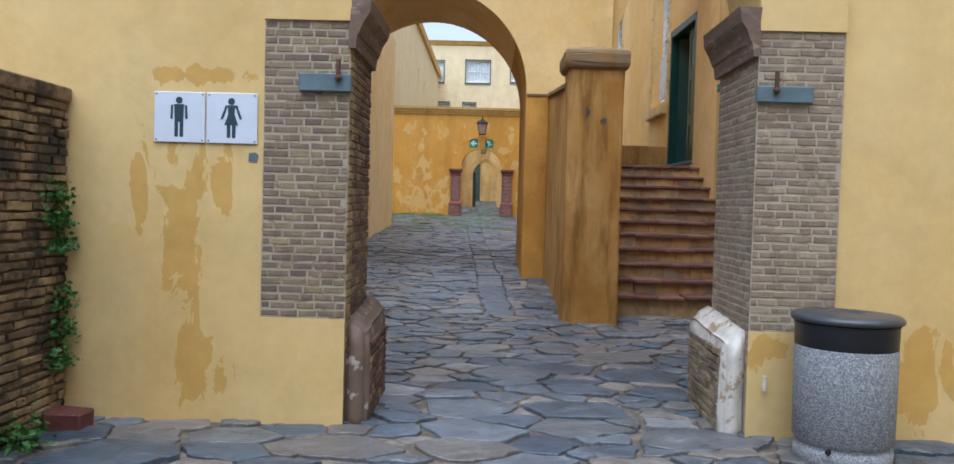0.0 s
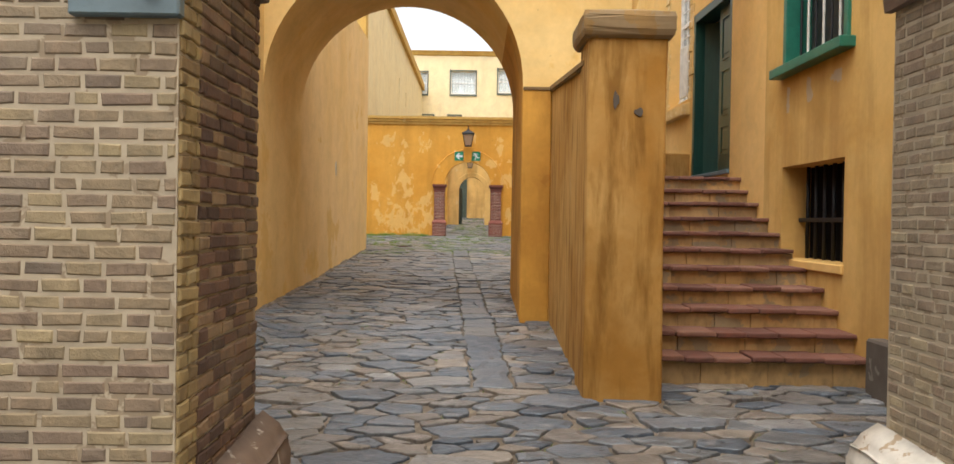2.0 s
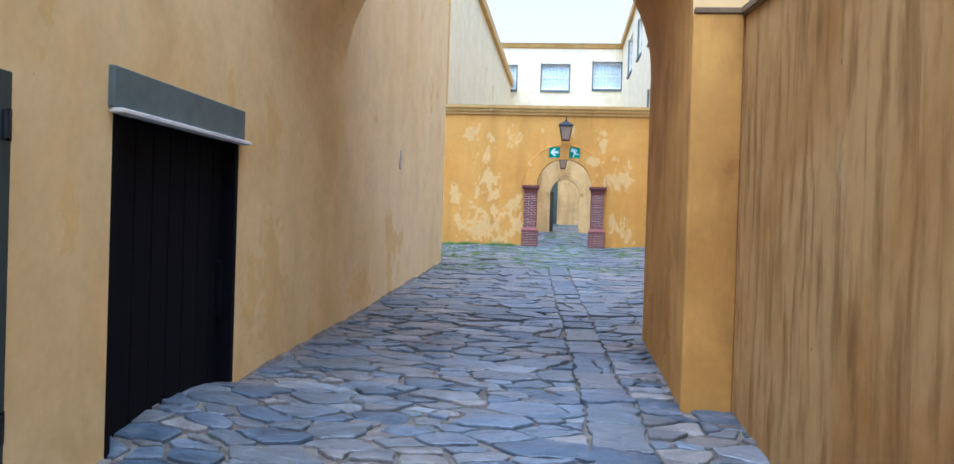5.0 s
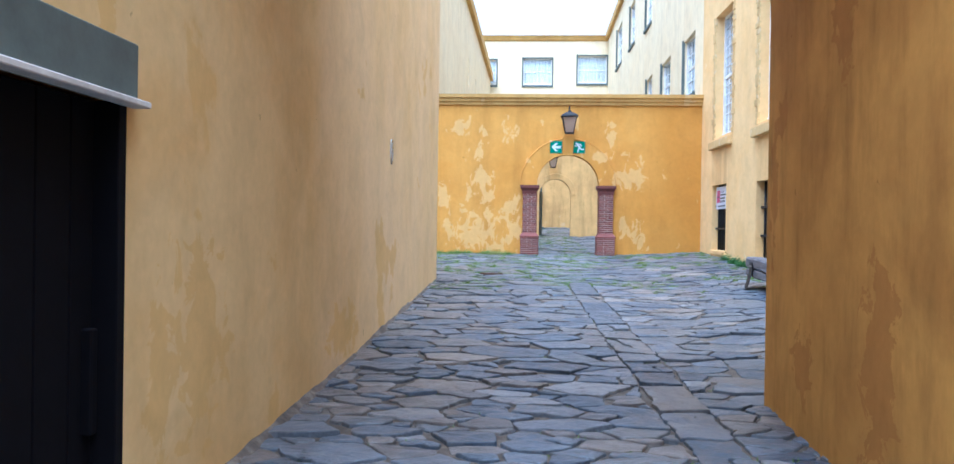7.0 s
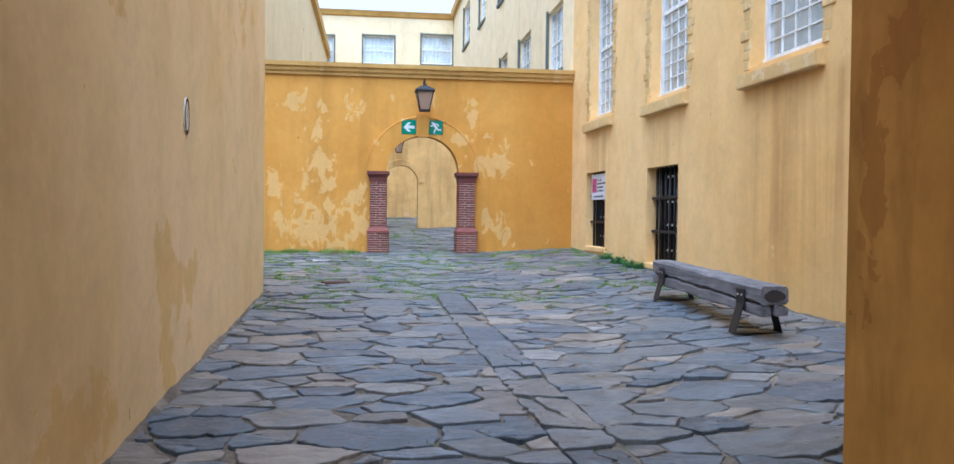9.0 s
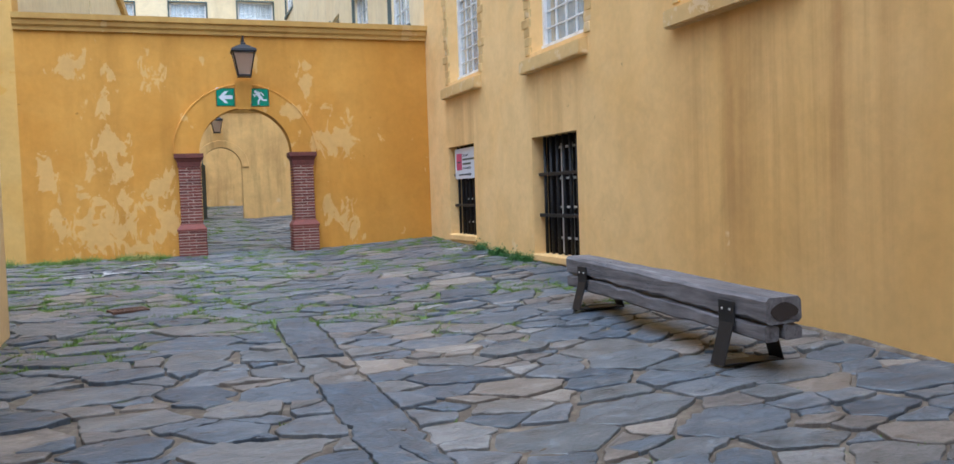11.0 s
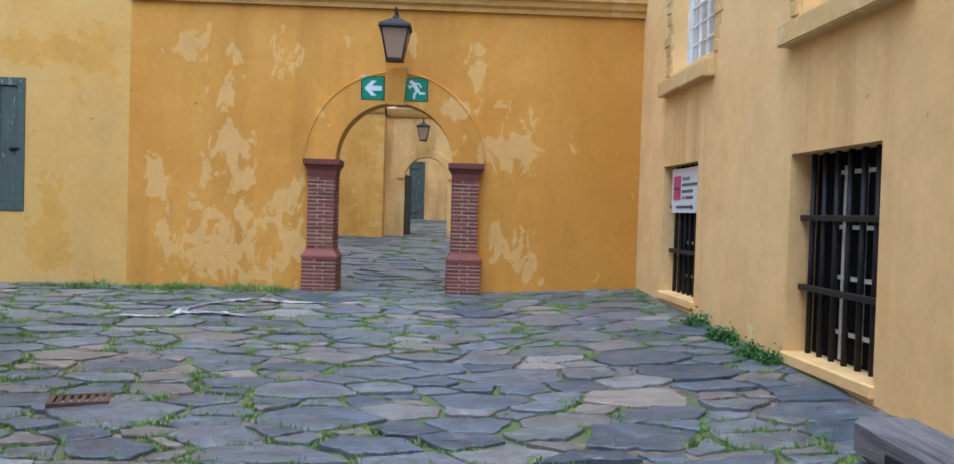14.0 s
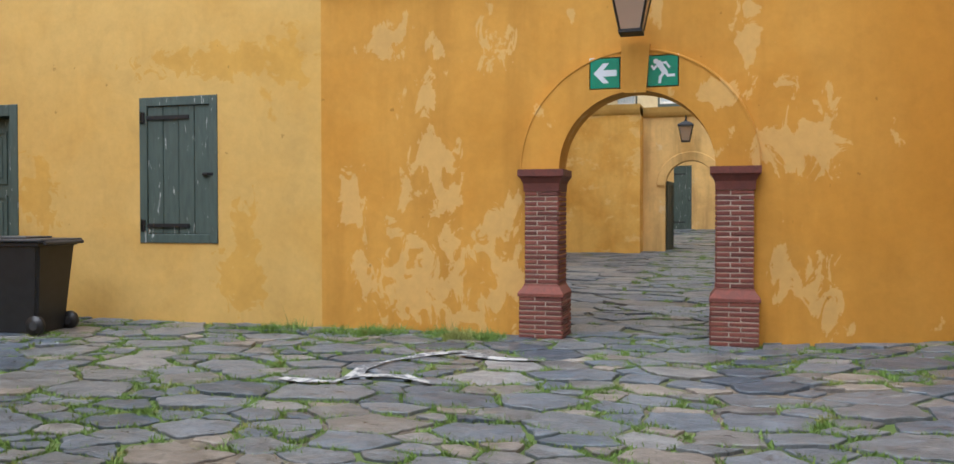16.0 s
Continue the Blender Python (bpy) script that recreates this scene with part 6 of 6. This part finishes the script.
def paving_cells(x0, x1, y0, y1, sx, sy, rnd, size=((-99, 1.0), (99, 1.0))):
    """Crazy paving: large slabs first, then smaller ones and chips into the room left; each is cut by its neighbours."""
    ux0, ux1, uy0, uy1 = x0 / sx, x1 / sx, y0 / sy, y1 / sy
    pts, rad = np.zeros((6000, 2)), np.zeros(6000)
    count = 0
    for r, tries in ((0.88, 0.30), (0.62, 1.1), (0.44, 4.0), (0.29, 7.0), (0.18, 2.5)):
        for _ in range(int((ux1 - ux0) * (uy1 - uy0) * tries)):
            p = (rnd.uniform(ux0, ux1), rnd.uniform(uy0, uy1))
            k = r * float(np.interp(p[1] * sy, [a for a, _ in size], [b for _, b in size])) * rnd.uniform(0.85, 1.15)
            if count and (np.hypot(pts[:count, 0] - p[0], pts[:count, 1] - p[1]) < (rad[:count] + k) * 0.93).any():
                continue
            pts[count], rad[count] = p, k
            count += 1
    pts, rad = pts[:count], rad[:count]
    cells = []
    for i in range(count):
        c = pts[i]
        gap = np.hypot(pts[:, 0] - c[0], pts[:, 1] - c[1])
        poly = [(max(c[0] - 2.2, ux0), max(c[1] - 2.2, uy0)), (min(c[0] + 2.2, ux1), max(c[1] - 2.2, uy0)), (min(c[0] + 2.2, ux1), min(c[1] + 2.2, uy1)), (max(c[0] - 2.2, ux0), min(c[1] + 2.2, uy1))]
        for j in np.argsort(gap - rad)[:30]:
            if j == i:
                continue
            dx, dy = pts[j] - c
            poly = clip(poly, dx, dy, (pts[j] @ pts[j] - c @ c + rad[i] ** 2 - rad[j] ** 2) / 2)
            if len(poly) < 3:
                break
        if len(poly) >= 3:
            cells.append(squared([(a * sx, b * sy) for a, b in poly], 4 if rnd.random() < 0.55 else 5))
    return cells


def squared(poly, most):
    """Drops the least corners of a cell, so that slabs end with four or five sides and soil fills the rest."""
    def bite(i):
        o, p, q = poly[i - 1], poly[i], poly[(i + 1) % len(poly)]
        return abs((p[0] - o[0]) * (q[1] - o[1]) - (q[0] - o[0]) * (p[1] - o[1])) / 2

    poly = list(poly)
    whole = abs(sum(poly[i - 1][0] * p[1] - p[0] * poly[i - 1][1] for i, p in enumerate(poly))) / 2
    while len(poly) > most:
        k = min(range(len(poly)), key=bite)
        if bite(k) > 0.085 * whole:
            break
        poly.pop(k)
    return poly


def band_cells(x0, x1, y0, y1, rnd):
    """One line of long slabs laid over the old drain, some of them broken across."""
    cells, y, lean = [], y0, 0.0
    while y < y1 - 0.2:
        e = min(y + rnd.uniform(0.34, 0.78), y1)
        turn = rnd.uniform(-0.06, 0.06)
        poly = [(x0, y - lean), (x1, y + lean), (x1, e + turn), (x0, e - turn)]
        if rnd.random() < 0.3:
            d = (x0 + x1) / 2 + rnd.uniform(-0.06, 0.06) + 0.2 * (y + e) / 2
            cells += [clip(poly, 1, 0.2, d), clip(poly, -1, -0.2, -d)]
        else:
            cells.append(poly)
        y, lean = e, turn
    return cells


def stone_mesh(poly, rnd, gap=0.016, worn=0.006):
    """Rings of a flagstone: foot, rough edge and slightly uneven top."""
    n = len(poly)
    cx, cy = sum(p[0] for p in poly) / n, sum(p[1] for p in poly) / n
    # broken corners
    worn_off = []
    for i in range(n):
        o, p, q = poly[i - 1], poly[i], poly[(i + 1) % n]
        for c in (o, q):
            ln = math.hypot(c[0] - p[0], c[1] - p[1])
            k = min(0.3, rnd.choice((0.006, 0.012, 0.02, 0.05)) / max(ln, 1e-4))
            worn_off.append((p[0] + k * (c[0] - p[0]), p[1] + k * (c[1] - p[1])))
    poly, n = worn_off, len(worn_off)
    pts = []
    for i in range(n):
        p, q = poly[i], poly[(i + 1) % n]
        ln = math.hypot(q[0] - p[0], q[1] - p[1])
        if ln < 0.012:
            continue
        cut = max(1, min(8, int(ln / 0.055)))
        for k in range(cut):
            t = k / cut
            w = 0.010 if k == 0 else 0.006 + 0.050 * min(ln, 0.4)
            x, y = p[0] + t * (q[0] - p[0]), p[1] + t * (q[1] - p[1])
            o = noise.noise_vector(Vector((x * 17.0, y * 17.0, 2.0)))
            chip = noise.noise_vector(Vector((x * 41.0, y * 41.0, 6.0)))
            pts.append((x + o.x * w * 1.6 + 0.009 * chip.x, y + o.y * w * 1.6 + 0.009 * chip.y))
    if len(pts) < 3:
        return None
    lift = rnd.uniform(-0.003, 0.013)
    tx, ty = rnd.gauss(0, 0.018), rnd.gauss(0, 0.026)
    rings = []
    for ins, dz, rough in ((gap, -0.06, 0.0), (gap, 0.004 - 0.9 * worn, 0.004), (gap + worn, 0.004, 0.004), (None, 0.007, 0.011)):
        ring = []
        for x, y in pts:
            dx, dy = cx - x, cy - y
            d = max(math.hypot(dx, dy), 1e-4)
            k = 0.52 if ins is None else min(ins / d, 0.45)
            px, py = x + dx * k, y + dy * k
            z = ground_z(px, py) + lift + dz + tx * (px - cx) + ty * (py - cy) + rough * noise.noise(Vector((px * 9, py * 9, 5.0)))
            ring.append((px, py, z))
        rings.append(ring)
    m = len(pts)
    verts = [v for r in rings for v in r] + [(cx, cy, ground_z(cx, cy) + lift + 0.006 + rnd.uniform(-0.003, 0.005))]
    faces = []
    for r in range(3):
        for i in range(m):
            j = (i + 1) % m
            faces.append((r * m + i, r * m + j, (r + 1) * m + j, (r + 1) * m + i))
    for i in range(m):
        faces.append((3 * m + i, 3 * m + (i + 1) % m, 4 * m))
    return verts, faces


JOINTS = []


def lay_flags():
    rnd = random.Random(9)
    passage = ((9, 0.68), (15, 0.72), (16.5, 0.92), (23, 0.95))
    areas = [
        (paving_cells(-3.0, 6.2, 2.4, 9.3, 0.42, 0.26, rnd, ((2, 1.05), (5.5, 0.95), (9, 0.74))), 0, 0.30),
        (paving_cells(-2.75, 0.0, 9.3, 22.7, 0.43, 0.26, rnd, passage), 1, 0.30),
        (paving_cells(0.35, 4.4, 9.3, 22.7, 0.43, 0.26, rnd, passage), 1, 0.30),
        (band_cells(0.0, 0.35, 9.3, 22.7, rnd), 1, 0.05),
        (paving_cells(-9.8, 3.0, 22.7, 29.2, 0.43, 0.28, rnd, ((22, 0.95), (29, 0.92))), 0, 0.24),
        (paving_cells(-3.6, 2.7, 29.2, 42.6, 0.6, 0.34, rnd), 0, 0.1),
        (paving_cells(-3.6, 2.7, 42.6, 55.0, 1.1, 0.6, rnd), 0, 0.1),
    ]
    single = 0
    rest = {0: ([], []), 1: ([], [])}
    for laid, drain, brown_share in areas:
        for poly in laid:
            if len(poly) < 3:
                continue
            y0 = poly[0][1]
            # the lines of the paving wander; the old drain runs slightly across the passage
            poly = [(x + 0.05 * noise.noise(Vector((x * 1.4, y * 1.4, 4.0))) - drain * (0.17 + 0.044 * (y - 12.2)), y + 0.07 * noise.noise(Vector((x * 0.9, y * 1.1, 8.0)))) for x, y in poly]
            made = stone_mesh(poly, rnd, (0.018 if y0 > 22 else 0.013) * rnd.choice((0.6, 0.8, 1.0, 1.3, 2.0)), 0.006 if y0 < 15 else 0.005)
            for (ax, ay), (bx, by) in zip(poly, poly[1:]):
                JOINTS.extend((ax + (bx - ax) * k, ay + (by - ay) * k) for k in (0.1, 0.4, 0.7))
            if not made:
                continue
            n = len(poly)
            cx, cy = sum(p[0] for p in poly) / n, sum(p[1] for p in poly) / n
            if abs(cx + 1.87) < 0.16 and abs(cy - 23.7) < 0.14:
                continue
            area = abs(sum(poly[i][0] * poly[(i + 1) % n][1] - poly[(i + 1) % n][0] * poly[i][1] for i in range(n))) / 2
            brown = int(rnd.random() < brown_share * (1.2 if area < 0.07 else 0.25))
            if -1.6 < cx < 1.5 and 4.3 < cy < 16.5 and single < 300:
                me = bpy.data.meshes.new("flagstone")
                me.from_pydata(made[0], [], made[1])
                me.materials.append(M_slate_brown if brown else M_slate)
                ob = new("flagstone", me)
                ob.parent = ground
                single += 1
            else:
                verts, faces = rest[brown]
                k = len(verts)
                verts += made[0]
                faces += [tuple(i + k for i in f) for f in made[1]]
    for brown, (verts, faces) in rest.items():
        me = bpy.data.meshes.new("flagstones")
        me.from_pydata(verts, [], faces)
        me.materials.append(M_slate_brown if brown else M_slate)
        ob = new("flagstones", me)
        ob.parent = ground
        ob["kind"] = "stuff"
        ob["label"] = "small irregular brown slate flagstones" if brown else "irregular blue-grey slate flagstones"


lay_flags()


def soil_drift(name, x_at, out, y0, y1, label):
    """A ragged bank of blown soil and flaked limewash at the foot of a wall."""
    bm = bmesh.new()
    rows = []
    n = int((y1 - y0) / 0.09)
    for i in range(n + 1):
        y = y0 + (y1 - y0) * i / n
        x = x_at(y)
        k = max(0.0, 0.45 + 0.9 * noise.noise(Vector((x, y * 0.9, 2.0))) + 0.5 * noise.noise(Vector((x, y * 5.0, 9.0))))
        g = ground_z(x, y) - 0.012
        rows.append([bm.verts.new(p) for p in ((x - out * 0.01, y, g + 0.02 + 0.045 * k), (x + out * (0.02 + 0.02 * k), y, g + 0.016 + 0.015 * k), (x + out * (0.03 + 0.07 * k), y, g - 0.03))])
    for a, c in zip(rows, rows[1:]):
        for i in range(2):
            bm.faces.new((a[i], a[i + 1], c[i + 1], c[i]))
    return structure(part(name, finish(bm), M_soil), label, "soil")


soil_drift("trim_soil_left", lambda y: LEFT_X, 1, 12.6, 22.7, "sandy soil gathered at the foot of the passage wall")
soil_drift("trim_soil_right", facade_x, -1, 15.6, 29.0, "sandy soil gathered at the foot of the facade")


def grass():
    rnd = random.Random(77)
    bm = bmesh.new()

    def tuft(x, y, n, h, spread):
        for _ in range(n):
            px, py = x + rnd.gauss(0, spread), y + rnd.gauss(0, spread * 0.7)
            if py > 29.06 and not -1.0 < px < 0.27:
                continue
            g = ground_z(px, py) - 0.015
            hh = h * rnd.uniform(0.5, 1.4)
            lean = Vector((rnd.gauss(0, 0.85), rnd.gauss(0, 0.85), 1)).normalized() * hh
            w = rnd.uniform(0.004, 0.009)
            a = rnd.uniform(0, 6.3)
            o = Vector((math.cos(a) * w, math.sin(a) * w, 0))
            p = Vector((px, py, g))
            bm.faces.new([bm.verts.new(p - o), bm.verts.new(p + o), bm.verts.new(p + lean)])

    for x, y in JOINTS:
        if y > 21.4 and noise.noise(Vector((x * 0.9, y * 0.9, 3.1))) + 0.07 * (y - 24.0) / 2 - 0.05 * (x + 1.0) > -0.10 and x < 2.7 and rnd.random() < 0.5:
            tuft(x, y, rnd.choice((10, 24, 64)), 0.046, 0.036)
        elif y > 6 and rnd.random() < 0.02:
            tuft(x, y, 8, 0.03, 0.03)
    for _ in range(240):
        x = rnd.uniform(-4.2, -1.65)
        if noise.noise(Vector((x * 2.6, 0.0, 5.0))) > -0.2:
            tuft(x, rnd.uniform(28.74, 29.02), 48, 0.05 + 0.09 * rnd.random() ** 2, 0.06)
    for _ in range(60):
        tuft(rnd.uniform(-8.0, -4.2), rnd.uniform(28.7, 29.05), 18, 0.05, 0.07)
    for _ in range(30):
        tuft(rnd.uniform(-2.4, 2.2), rnd.uniform(6.5, 21.5), 14, 0.03, 0.05)
    for _ in range(3):
        tuft(-3.95 + rnd.uniform(-0.1, 0.1), 29.0, 1, 0.28, 0.03)
    return tagged(part("grass", bm, M_grass), "sparse green grass growing in the paving joints", "grass", kind="stuff")


grass()
